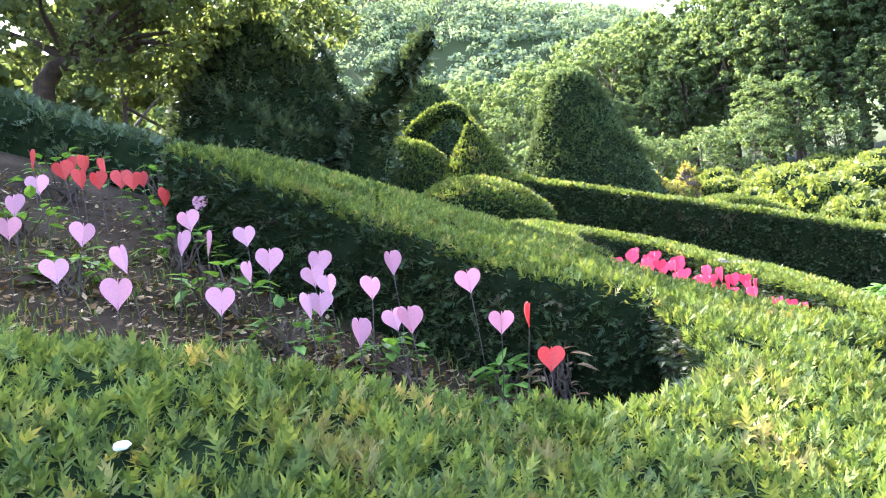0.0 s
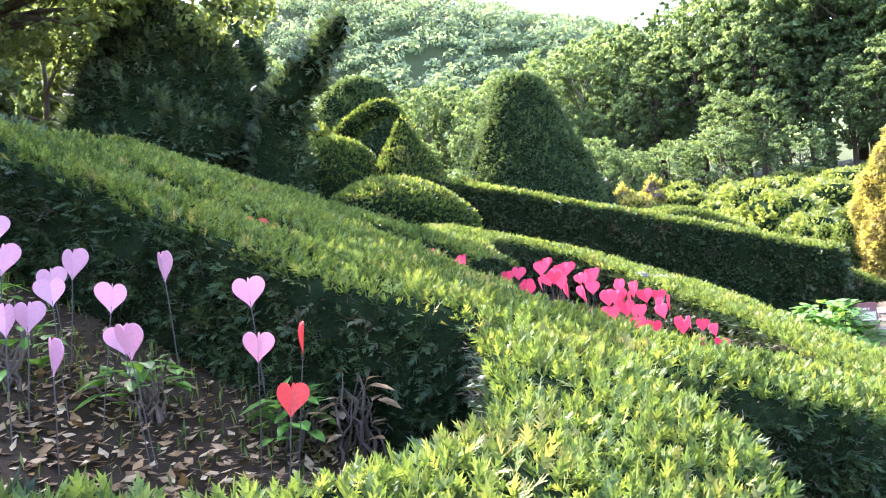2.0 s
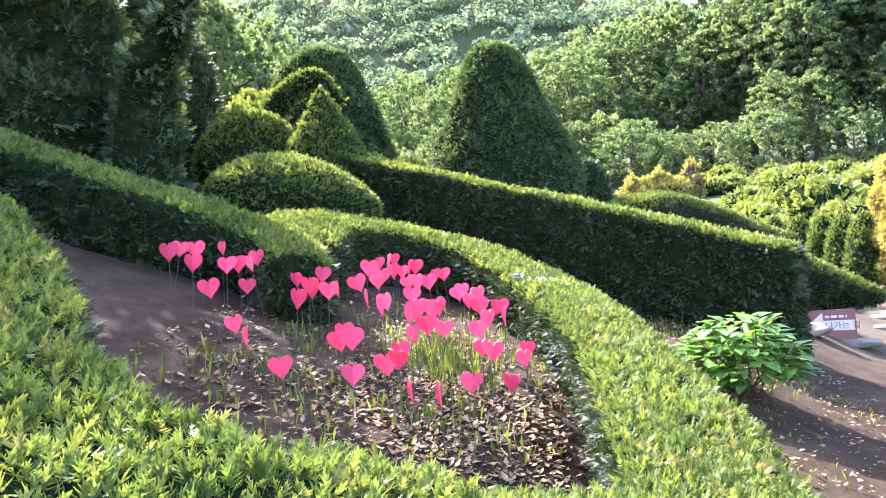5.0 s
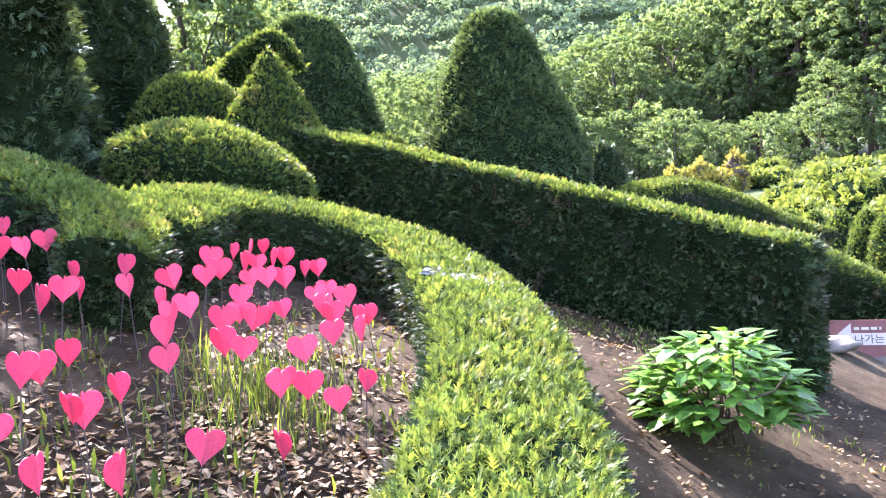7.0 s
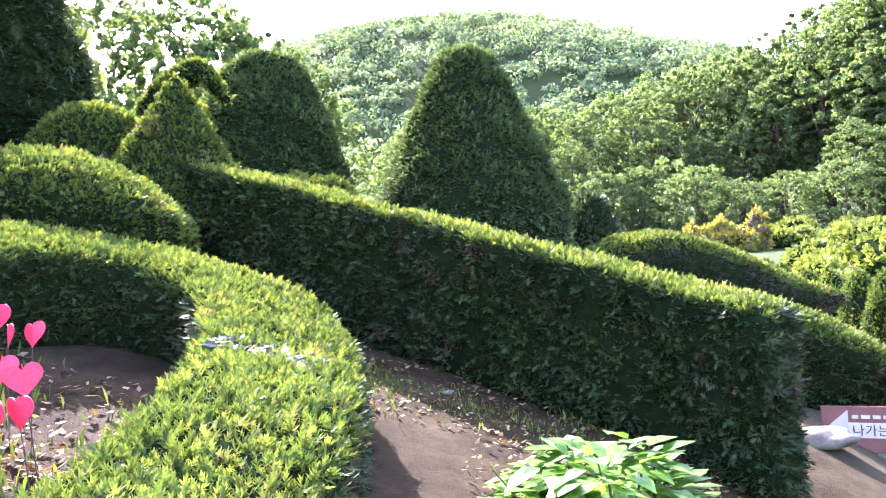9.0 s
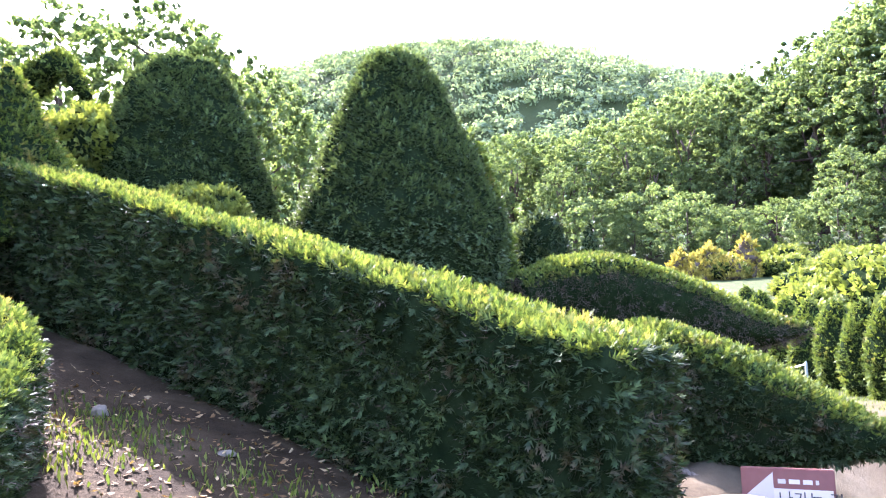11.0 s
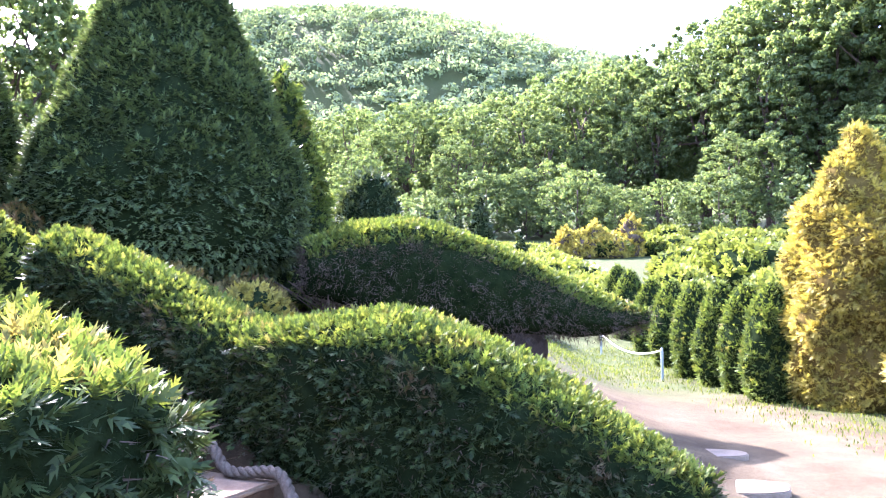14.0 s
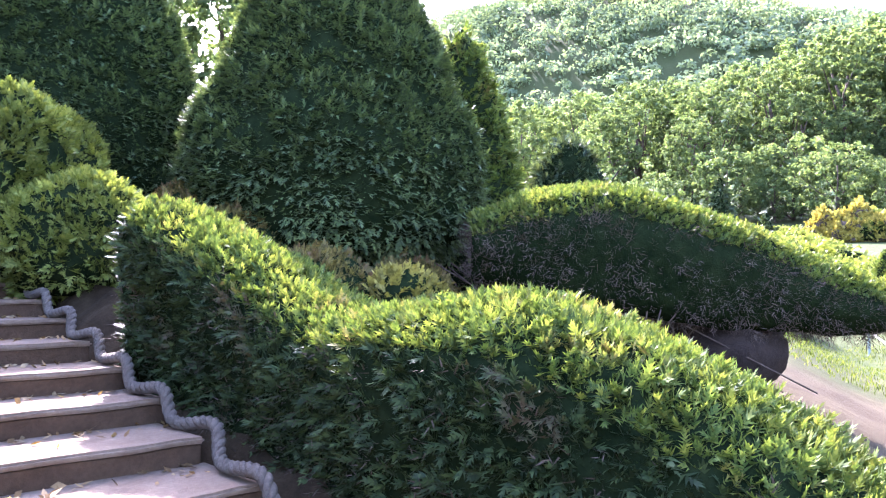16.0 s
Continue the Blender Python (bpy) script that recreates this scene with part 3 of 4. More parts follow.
neck = sweep([(2.75, 12.4, 4.35, 0.06), (2.6, 12.45, 4.75, 0.12), (2.3, 12.55, 4.85, 0.15), (1.9, 12.7, 4.7, 0.17), (1.5, 12.8, 4.35, 0.2), (1.2, 12.8, 3.7, 0.22)], 0.08, bump=0.06)
clipped("topiary_arch", "arched clipped yew limb beside the dome", "topiary", neck, YEW, 0.065, 1200, 91, tips=YEW_TIP, tip_density=900)
clipped("shrub", "loose yellow-green shrub before the yew cone", "shrub", lathe(0.1, 16.2, 3.0, [(0, 0.7), (0.9, 1.0), (1.7, 0.9), (2.3, 0.5), (2.6, 0)], bump=0.2), AZALEA, 0.16, 330, 92, up=0.3, width=0.3)
clipped("topiary_cone", "small clipped yew cone on the slope", "topiary",
        lathe(7.41, 20.1, 1.9, [(0, 0.5), (0.6, 0.68), (1.1, 0.62), (1.6, 0.46), (2.0, 0.26), (2.15, 0.0)]), YEW_DARK, 0.13, 420, 93, "clipped yew cones")
clipped("topiary_cone", "slim clipped yew cone behind the large one", "topiary",
        lathe(6.15, 19.0, 1.8, [(0, 0.8), (0.8, 0.85), (1.8, 0.7), (2.8, 0.45), (3.4, 0.22), (3.7, 0.0)]), YEW, 0.13, 380, 95, "clipped yew cones")


def hung(points, **k):
    return ribbon([(x, y, w, t - ground_z(x, y), b - ground_z(x, y)) for x, y, w, t, b in points], **k)


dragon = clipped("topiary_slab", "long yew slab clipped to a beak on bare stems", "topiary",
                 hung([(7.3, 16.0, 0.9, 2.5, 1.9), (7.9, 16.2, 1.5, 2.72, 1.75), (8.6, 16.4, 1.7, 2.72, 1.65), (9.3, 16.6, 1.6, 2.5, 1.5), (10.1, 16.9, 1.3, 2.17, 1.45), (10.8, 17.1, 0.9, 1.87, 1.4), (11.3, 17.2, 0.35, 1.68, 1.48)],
                      corner=0.42, side_in=0.2), YEW, 0.065, 1300, 101, tips=YEW_TIP, tip_density=650, face=YEW_SHADED_FACE, under=True)
rng = np.random.default_rng(17)


def stems(parent, points, rng, bend=0.25, r=0.018):
    """Bare branching stems from foot to crown, each a part."""
    for a, b in points:
        a, b = np.array(a), np.array(b)
        n = 6
        row = [a + (b - a) * i / n + rng.normal(0, bend * 0.12, 3) * (0 < i < n) for i in range(n + 1)]
        v, f = tube(row, r * rng.uniform(0.7, 1.5), 6, 0.5)
        part_raw("stem", v, f, BARK, parent)


twigs = [tube([(8.7 + rng.normal(0, 0.5), 16.5 + rng.normal(0, 0.2), 0.9), (x + rng.normal(0, 0.15), 16.45 + rng.normal(0, 0.3), 1.5), (x + rng.normal(0, 0.3), 16.4 + rng.uniform(-0.7, 0.7), 2.05)], 0.008, 4)
         for x in np.linspace(7.4, 9.3, 320)]
tv, tf = [], []
for v, f in twigs:
    tv.append(v)
off = 0
for v, f in twigs:
    tf += [tuple(i + off for i in q) for q in f]
    off += len(v)
part_raw("twig_growth", np.vstack(tv), tf, BARK, dragon, kind="stuff")
stems(dragon, [((8.6 + rng.normal(0, 0.25), 16.45 + rng.normal(0, 0.15), 1.0), (x, 16.4 + rng.uniform(-0.6, 0.6), 2.05)) for x in np.linspace(7.4, 9.6, 26)], rng)


def boulder(name, label, x, y, z, size, seed, mat, cat="stone", group=""):
    bm = bmesh.new()
    bmesh.ops.create_icosphere(bm, subdivisions=3, radius=1.0)
    for v in bm.verts:
        n = noise.noise(v.co * 1.3 + Vector((seed, seed * 2, 0))) * 0.35 + noise.noise(v.co * 4 + Vector((seed, 0, 0))) * 0.08
        v.co = Vector((v.co.x * size[0], v.co.y * size[1], max(v.co.z, -0.75) * size[2])) * (1 + n)
    me = bpy.data.meshes.new(name)
    bm.to_mesh(me)
    bm.free()
    me.materials.append(mat)
    me.polygons.foreach_set("use_smooth", [True] * len(me.polygons))
    ob = new(name, me)
    ob.location = (x, y, z)
    return tagged(ob, label, cat, group)


stems(wave, [((9.75 + rng.normal(0, 0.12), 11.82 + rng.normal(0, 0.06), ground_z(9.75, 11.8) - 0.05), (9.8 + rng.normal(0, 0.25), 11.8 + rng.normal(0, 0.12), 0.85)) for _ in range(26)], rng, 0.2, 0.007)
boulder("boulder", "dark weathered boulder under the yew slab", 9.7, 16.7, 0.5, (0.42, 0.4, 0.36), 1.0, DARK_STONE, group="stacked boulders")
boulder("boulder", "dark weathered boulder on top of another", 9.45, 16.65, 1.2, (0.55, 0.5, 0.42), 5.0, DARK_STONE, group="stacked boulders")

# ---- steps, ropes, sign ----
CLIMB, ACROSS = Vector((-0.895, 0.446, 0)), Vector((-0.446, -0.895, 0))
STEP0, RUN, RISE = Vector((7.54, 12.01, 0.92)), 0.54, 0.134
TREAD = rough_surface("step_stone", [(0.3, (0.17, 0.115, 0.075)), (0.7, (0.28, 0.21, 0.145))], 3, 0.5, 40, stain=(0.11, 0.075, 0.05))
RISER = rough_surface("step_riser", [(0.3, (0.06, 0.034, 0.018)), (0.7, (0.12, 0.072, 0.04))], 3, 0.5, 40, stain=(0.045, 0.032, 0.02))


def step_piece(name, x0, x1, y0, y1, z0, z1, mat):
    bm = bmesh.new()
    bmesh.ops.create_cube(bm, size=1.0)
    for v in bm.verts:
        v.co = Vector(((x0 + x1) / 2 + v.co.x * (x1 - x0), (y0 + y1) / 2 + v.co.y * (y1 - y0), (z0 + z1) / 2 + v.co.z * (z1 - z0)))
    bmesh.ops.bevel(bm, geom=bm.edges[:], offset=0.012, segments=2, affect="EDGES")
    bmesh.ops.subdivide_edges(bm, edges=[e for e in bm.edges if e.calc_length() > 0.5], cuts=14)
    for v in bm.verts:
        v.co += Vector((0, noise.noise(v.co * 5) * 0.012, noise.noise(v.co * 4 + Vector((3, 0, 0))) * 0.008))
    me = bpy.data.meshes.new(name)
    bm.to_mesh(me)
    bm.free()
    me.materials.append(mat)
    return me


tread_mesh, riser_mesh = step_piece("tread", 0, 1.75, -0.012, 0.57, -0.035, 0, TREAD), step_piece("riser", 0.01, 1.74, 0.006, 0.55, -0.4, -0.03, RISER)
turn = Matrix((ACROSS, CLIMB, Vector((0, 0, 1)))).transposed().to_4x4()
for k in range(-2, 10):
    ob = thing("stone_step", "broad brown stone step with a paler tread", "step", "flight of steps")
    ob.matrix_world = Matrix.Translation(STEP0 + CLIMB * RUN * k + Vector((0, 0, RISE * k))) @ turn @ pose(0.03 * math.sin(k * 2.1), 0, 0, 0, 0, 0.8 * math.sin(k * 1.7))
    for name, me in (("tread", tread_mesh), ("riser", riser_mesh)):
        p = new(name, me)
        p.parent = ob


def laid_rope(name, label, points, r, mat, group, strands=3, pitch=0.16):
    ob = thing(name, label, "rope", group)
    rows = spline(points, 0.012)[:, :3] if len(points[0]) == 3 else None
    tang = np.gradient(rows, axis=0)
    tang /= np.linalg.norm(tang, axis=1)[:, None]
    u = np.cross(tang, [0.2, 0.3, 0.93])
    u /= np.linalg.norm(u, axis=1)[:, None]
    w = np.cross(tang, u)
    run = np.concatenate([[0], np.cumsum(np.linalg.norm(np.diff(rows, axis=0), axis=1))])
    for s in range(strands):
        a = run / pitch * 2 * math.pi + s * 2 * math.pi / strands
        v, f = tube((rows + (u * np.cos(a)[:, None] + w * np.sin(a)[:, None]) * r * 0.5), r * 0.56, 7)
        part_raw("strand", v, f, mat, ob, smooth_faces=True)
    return ob


def draped(off, lift, k0, k1, seed):
    rng = np.random.default_rng(seed)
    pts = []
    for k in range(k0, k1):
        e = STEP0 + CLIMB * RUN * k + Vector((0, 0, RISE * k)) - ACROSS * off
        pts.append((e.x + 0.05, e.y + rng.normal(0, 0.015), e.z + lift + 0.02))
        m = e + CLIMB * RUN * 0.55
        pts.append((m.x, m.y + rng.normal(0, 0.02), m.z + lift + rng.uniform(-0.005, 0.015)))
    return pts


laid_rope("rope", "thick pale twisted rope laid along the steps", [(9.25, 10.95, 0.42), (9.0, 11.12, 0.5), (8.78, 11.3, 0.58)] + draped(-0.05, 0.035, -2, 10, 3), 0.034, ROPE, "")

sign = thing("sign", "brown wooden way-out sign with a pale arrow", "sign")
sign.matrix_world = Matrix.Translation((9.12, 10.95, 0.29)) @ pose(0, 0, 0, 0, 0, -14)


def slab(name, x0, x1, z0, z1, y0, y1, mat, parent, bevel=0.006, label=""):
    bm = bmesh.new()
    bmesh.ops.create_cube(bm, size=1.0)
    for v in bm.verts:
        v.co = Vector(((x0 + x1) / 2 + v.co.x * (x1 - x0), (y0 + y1) / 2 + v.co.y * (y1 - y0), (z0 + z1) / 2 + v.co.z * (z1 - z0)))
    if bevel:
        bmesh.ops.bevel(bm, geom=bm.edges[:], offset=bevel, segments=2, affect="EDGES")
    return part(name, bm, mat, parent, label)


slab("board", 0, 0.6, 0, 0.4, 0, 0.03, SIGN_BROWN, sign)
slab("band", 0.21, 0.585, 0.13, 0.26, -0.004, 0.006, SIGN_PALE, sign, 0.001, "pale band with black lettering")
slab("leg", 0.08, 0.13, -0.3, 0.02, 0.032, 0.07, BARK, sign)
slab("leg", 0.47, 0.52, -0.3, 0.02, 0.032, 0.07, BARK, sign)
arrow_v = [(0.02, -0.004, 0.2), (0.21, -0.004, 0.37), (0.21, -0.004, 0.03), (0.02, 0.004, 0.2), (0.21, 0.004, 0.37), (0.21, 0.004, 0.03)]
part_raw("arrow", arrow_v, [(0, 2, 1), (3, 4, 5), (0, 1, 4, 3), (1, 2, 5, 4), (2, 0, 3, 5)], SIGN_PALE, sign, "pale arrow")


def lettering(text, size, x, z, parent, mat, y=-0.0075):
    cu = bpy.data.curves.new("lettering", "FONT")
    cu.body, cu.size, cu.extrude = text, size, 0.0015
    tmp = bpy.data.objects.new("lettering_source", cu)
    scene.collection.objects.link(tmp)
    me = bpy.data.meshes.new_from_object(tmp.evaluated_get(bpy.context.evaluated_depsgraph_get()))
    bpy.data.objects.remove(tmp)
    me.materials.clear()
    me.materials.append(mat)
    ob = new("lettering", me)
    ob.parent = parent
    ob.matrix_basis = pose(x, y, z, 90, 0, 0)
    return ob


lettering("나가는 길", 0.105, 0.235, 0.158, sign, SIGN_BLACK)
for i, (a, b) in enumerate(((0.24, 0.29), (0.31, 0.38), (0.4, 0.46), (0.48, 0.5))):
    slab("small_letters", a, b, 0.295, 0.325, -0.004, 0.004, SIGN_PALE, sign, 0.001, "line of small pale letters")

# ---- paper hearts on wires ----


def heart_outline(n=26):
    out = []
    for i in range(n + 1):
        a = math.pi * i / n
        out.append((16 * math.sin(a) ** 3 / 32, (13 * math.cos(a) - 5 * math.cos(2 * a) - 2 * math.cos(3 * a) - math.cos(4 * a)) / 32))
    return out


def heart_thing(mat, label, group):
    """Two leaves of card slotted on one fold, on a thin wire; origin at the heart's middle, 1 unit wide."""
    ob = thing("heart_sign", label, "ornament", group)
    half = heart_outline()
    for k, (name, bend) in enumerate((("right_leaf", 22), ("left_leaf", 158), ("back_leaf", 82))):
        c, s = math.cos(radians(bend)), math.sin(radians(bend))
        vs, fs = [], []
        for x, z in half:
            d = x if k < 2 else x * 0.55
            vs.append((d * c, d * s * 0.5 - 0.012, z))
        for x, z in half:
            d = x if k < 2 else x * 0.55
            vs.append((d * c, d * s * 0.5 + 0.012, z))
        n = len(half)
        fs.append(tuple(range(n)))
        fs.append(tuple(range(2 * n - 1, n - 1, -1)))
        for i in range(n - 1):
            fs.append((i, n + i, n + i + 1, i + 1))
        part_raw(name, vs, fs, mat, ob)
    return ob


hrng = random.Random(4)
DOWN = {}


def wire_mesh(length):
    key = round(length, 1)
    if key not in DOWN:
        v, f = tube([(0, 0.0, -0.3), (0.01, 0.01, -0.3 - key * 2.5), (0.0, 0.0, -0.3 - key * 5), (0.02, 0, -0.3 - key * 7.2)], 0.017, 5)
        DOWN[key] = mesh_of("wire", v, f, WIRE)
    return DOWN[key]


def plant_hearts(first, spots, width):
    for x, y, z in spots:
        w = width * hrng.uniform(0.86, 1.12)
        face = hrng.gauss(8, 38) if hrng.random() > 0.14 else hrng.choice((82, 98))
        m = Matrix.Translation((x, y, z)) @ pose(0, 0, 0, hrng.gauss(0, 5), hrng.gauss(0, 6), face) @ Matrix.Diagonal((w, w, w, 1))
        ob = copy_thing(first, m)
        wire = new("wire", wire_mesh(max(0.12, (z - ground_z(x, y) - 0.3 * w)) / w * 0.145))
        wire.parent = ob
    for o in (*first.children_recursive, first):
        bpy.data.objects.remove(o)


PINK_FRONT = [
    (4.8, 3.97, 1.18), (4.7, 4.26, 1.29), (4.15, 4.13, 1.31), (4.91, 4.17, 1.12), (4.48, 4.21, 1.24), (4.45, 4.38, 1.4), (3.9, 4.39, 1.45), (4.61, 4.45, 1.25),
    (5.05, 4.41, 1.13), (3.79, 4.52, 1.51), (5.24, 4.56, 1.09), (4.33, 4.62, 1.37), (4.67, 4.56, 1.3), (4.21, 4.96, 1.64), (4.14, 4.79, 1.68), (4.32, 4.8, 1.4),
    (3.49, 4.94, 1.71), (5.33, 4.95, 1.16), (5.13, 4.88, 1.24), (4.72, 4.81, 1.36), (4.7, 4.85, 1.46), (5.15, 5.13, 1.19), (5.09, 5.02, 1.23), (3.96, 5.15, 1.6),
    (3.64, 5.17, 1.7), (5.35, 5.3, 1.17),
]
PINK_MIDDLE = [
    (4.85, 5.21, 1.34), (4.74, 5.24, 1.37), (3.22, 5.35, 1.88), (4.45, 5.36, 1.49), (5.06, 5.36, 1.31), (3.99, 5.38, 1.63), (4.65, 5.45, 1.45), (3.01, 5.46, 1.97),
    (3.4, 5.48, 1.85), (4.33, 5.52, 1.55), (4.45, 5.52, 1.52), (3.84, 5.56, 1.71), (4.12, 5.57, 1.63), (3.44, 5.58, 1.85), (4.67, 5.59, 1.47), (4.75, 5.6, 1.44),
    (3.03, 5.61, 1.99), (5.12, 5.63, 1.35), (4.79, 5.65, 1.45), (3.5, 5.67, 1.85), (3.11, 5.68, 1.98), (5.23, 5.75, 1.35), (4.59, 5.8, 1.54), (4.21, 5.81, 1.65),
    (3.96, 5.82, 1.73), (5.05, 5.86, 1.42),
]
PINK_BACK = [
    (3.48, 5.87, 1.89), (3.23, 5.88, 1.98), (5.17, 5.9, 1.4), (4.98, 5.96, 1.46), (5.2, 5.96, 1.4), (4.33, 5.97, 1.65), (4.75, 5.95, 1.45), (4.53, 6.09, 1.62),
    (4.89, 6.1, 1.51), (4.33, 6.15, 1.68), (4.59, 6.18, 1.62), (5.04, 6.18, 1.49), (4.92, 6.21, 1.53), (4.66, 6.25, 1.61), (4.21, 6.29, 1.75), (4.38, 6.36, 1.71),
    (4.45, 6.39, 1.7), (4.25, 6.52, 1.78), (4.69, 6.52, 1.65), (4.49, 6.59, 1.72), (4.75, 6.59, 1.65), (4.3, 6.65, 1.79), (4.52, 6.66, 1.73), (4.33, 6.79, 1.8),
]
LILAC = [
    (0.35, 2.37, 2.62), (0.69, 1.55, 2.29), (1.05, 1.26, 2.06), (0.89, 1.79, 2.25), (1.14, 1.63, 2.1), (1.3, 1.24, 1.94), (1.24, 2.05, 2.17), (1.1, 2.52, 2.33),
    (1.01, 2.95, 2.47), (1.32, 2.18, 2.16), (1.62, 1.46, 1.86), (1.45, 2.4, 2.19), (1.6, 1.92, 1.98), (1.65, 2.1, 2.03), (1.94, 1.62, 1.79), (1.87, 2.05, 1.92),
    (1.87, 2.22, 1.99), (1.99, 1.82, 1.87), (1.97, 1.7, 1.79), (2.18, 1.88, 1.83), (2.24, 2.22, 1.94), (2.29, 1.69, 1.68), (2.37, 1.55, 1.68), (2.17, 1.47, 1.66),
    (2.62, 2.09, 1.8), (2.75, 1.68, 1.61), (0.49, 1.92, 2.45),
]
RED = [
    (0.02, 2.88, 2.87), (0.22, 2.86, 2.78), (0.17, 3.05, 2.84), (0.19, 3.19, 2.87), (0.25, 3.32, 2.86), (0.37, 2.79, 2.7), (0.43, 2.87, 2.69), (0.47, 3.09, 2.72),
    (0.53, 3.26, 2.73), (0.54, 3.1, 2.69), (0.81, 2.94, 2.54), (0.84, 3.22, 2.59), (2.88, 1.8, 1.62), (2.92, 1.37, 1.47),
]
RED_SLOT = [(2.2, 3.22, 2.2), (2.31, 3.2, 2.16), (2.36, 3.28, 2.14), (2.44, 3.25, 2.11), (2.56, 3.22, 2.05)]
pink = heart_thing(HEART_PINK, "hot pink folded card heart on a thin wire", "pink hearts in the bed")
plant_hearts(pink, PINK_FRONT + PINK_MIDDLE + PINK_BACK, 0.138)
lilac = heart_thing(HEART_LILAC, "pale lilac folded card heart on a thin wire", "lilac hearts in the bed")
plant_hearts(lilac, LILAC, 0.135)
red = heart_thing(HEART_RED, "red folded card heart on a thin wire", "red hearts in the bed")
plant_hearts(red, RED + RED_SLOT, 0.135)


# ---- planting in the beds and along the walk ----
def scatter_flat(name, label, mat, rng, boxes, count, size, lift=0.012, curl=0.3, stand=0.0):
    """Loose leaves lying on the soil."""
    v = []
    for i in range(count):
        x0, x1, y0, y1 = boxes[i % len(boxes)]
        x, y = rng.uniform(x0, x1), rng.uniform(y0, y1)
        z = ground_z(x, y) + lift + rng.uniform(0, 0.015)
        a, s = rng.uniform(0, 6.28), size * rng.uniform(0.5, 1.5)
        d = np.array([math.cos(a), math.sin(a), rng.normal(0, curl) + stand])
        c = np.array([-math.sin(a), math.cos(a), rng.normal(0, curl)]) * 0.3
        p = np.array([x, y, z])
        v += [p - d * s / 2, p + c * s, p + d * s / 2 + (0, 0, s * curl * 0.4), p - c * s]
    v = np.array(v)
    ob = new(name, quads_mesh(name, v, np.arange(len(v)).reshape(-1, 4), mat))
    return tagged(ob, label, "leaves", kind="stuff")


rng = np.random.default_rng(23)
scatter_flat("leaf_litter", "pale dry leaves scattered over the bed soil", DEAD_LEAF, rng, [(4.2, 5.6, 3.6, 6.6), (4.6, 5.5, 3.4, 5.4), (3.2, 5.2, 4.2, 7.6), (3.6, 5.5, 3.2, 5.2)], 5600, 0.04)
scatter_flat("leaf_litter", "pale dry leaves scattered beside the hedge", DEAD_LEAF, rng, [(6.4, 8.6, 5.2, 9.2), (4.6, 8.0, 8.2, 9.8), (0.2, 3.0, 0.9, 2.8), (-0.8, 1.4, 1.2, 4.0)], 5200, 0.035)


scatter_flat("leaf_litter", "dry brown leaves lying between the lilac hearts", DEAD_LEAF, rng, [(0.2, 3.1, 0.8, 2.6), (1.4, 3.2, 0.9, 2.2)], 2600, 0.045)


def step_litter(count, seed):
    """Dry leaves and crumbs at the back of each tread."""
    r = np.random.default_rng(seed)
    v = []
    for i in range(count):
        k = int(r.integers(-1, 9))
        e = STEP0 + CLIMB * (RUN * k + RUN * (1 - abs(r.normal(0, 0.25)))) + ACROSS * r.uniform(0.02, 1.7) + Vector((0, 0, RISE * k + 0.012))
        a, q = r.uniform(0, 6.28), r.uniform(0.012, 0.035)
        d, c = np.array([math.cos(a), math.sin(a), r.normal(0, 0.4)]) * q, np.array([-math.sin(a), math.cos(a), r.normal(0, 0.4)]) * q * 0.5
        e = np.array(e)
        v += [e - d, e + c, e + d, e - c]
    v = np.array(v)
    return new("leaf_litter", quads_mesh("leaf_litter", v, np.arange(len(v)).reshape(-1, 4), DEAD_LEAF))


tagged(step_litter(900, 31), "dry leaf crumbs lying on the steps", "leaves", kind="stuff")


dead = rough_surface("dead_grey_twigs", [(0.3, (0.3, 0.29, 0.26)), (0.7, (0.42, 0.41, 0.38))], 12, 0.4, 60)
tagged(scatter_flat("dead_twigs", "patch of dead grey twigs on the hedge top", dead, rng, [(5.3, 5.85, 7.02, 7.28)], 260, 0.06, lift=0.5), category="twigs")


def tuft(points, rng, height, mat, name, label, width=0.008, blades=26, spread=0.12):
    v = []
    for x, y in points:
        for _ in range(blades):
            bx, by = x + rng.normal(0, spread), y + rng.normal(0, spread)
            z = ground_z(bx, by)
            h = height * rng.uniform(0.5, 1.2)
            a = rng.uniform(0, 6.28)
            lean = np.array([math.cos(a), math.sin(a), 0]) * h * rng.uniform(0.1, 0.5)
            sd = np.array([-math.sin(a), math.cos(a), 0]) * width
            p = np.array([bx, by, z])
            v += [p - sd, p + lean * 0.3 + (0, 0, h * 0.6) - sd, p + lean + (0, 0, h), p + lean * 0.3 + (0, 0, h * 0.6) + sd]
    v = np.array(v)
    ob = new(name, quads_mesh(name, v, np.arange(len(v)).reshape(-1, 4), mat))
    return tagged(ob, label, "grass", kind="stuff")


tuft([(4.75 + rng.normal(0, 0.16), 5.6 + rng.normal(0, 0.22)) for _ in range(16)], rng, 0.24, GRASS, "grass", "fine green grass clump among the hearts", width=0.004)
tuft([(rng.uniform(3.4, 5.5), rng.uniform(3.6, 7.4)) for _ in range(50)], rng, 0.1, GRASS, "grass", "thin weeds in the bed soil", blades=14)
tuft([(rng.uniform(-0.6, 3.0), rng.uniform(0.9, 2.9)) for _ in range(130)], rng, 0.07, GRASS, "grass", "weeds at the foot of the hedge", blades=16, width=0.005)
tuft([(rng.uniform(4.6, 7.5), rng.uniform(8.2, 9.4)) for _ in range(40)] + [(rng.uniform(6.7, 8.5), rng.uniform(5.5, 8.6)) for _ in range(20)], rng, 0.06, GRASS, "grass", "weeds on the bare bank", blades=12)
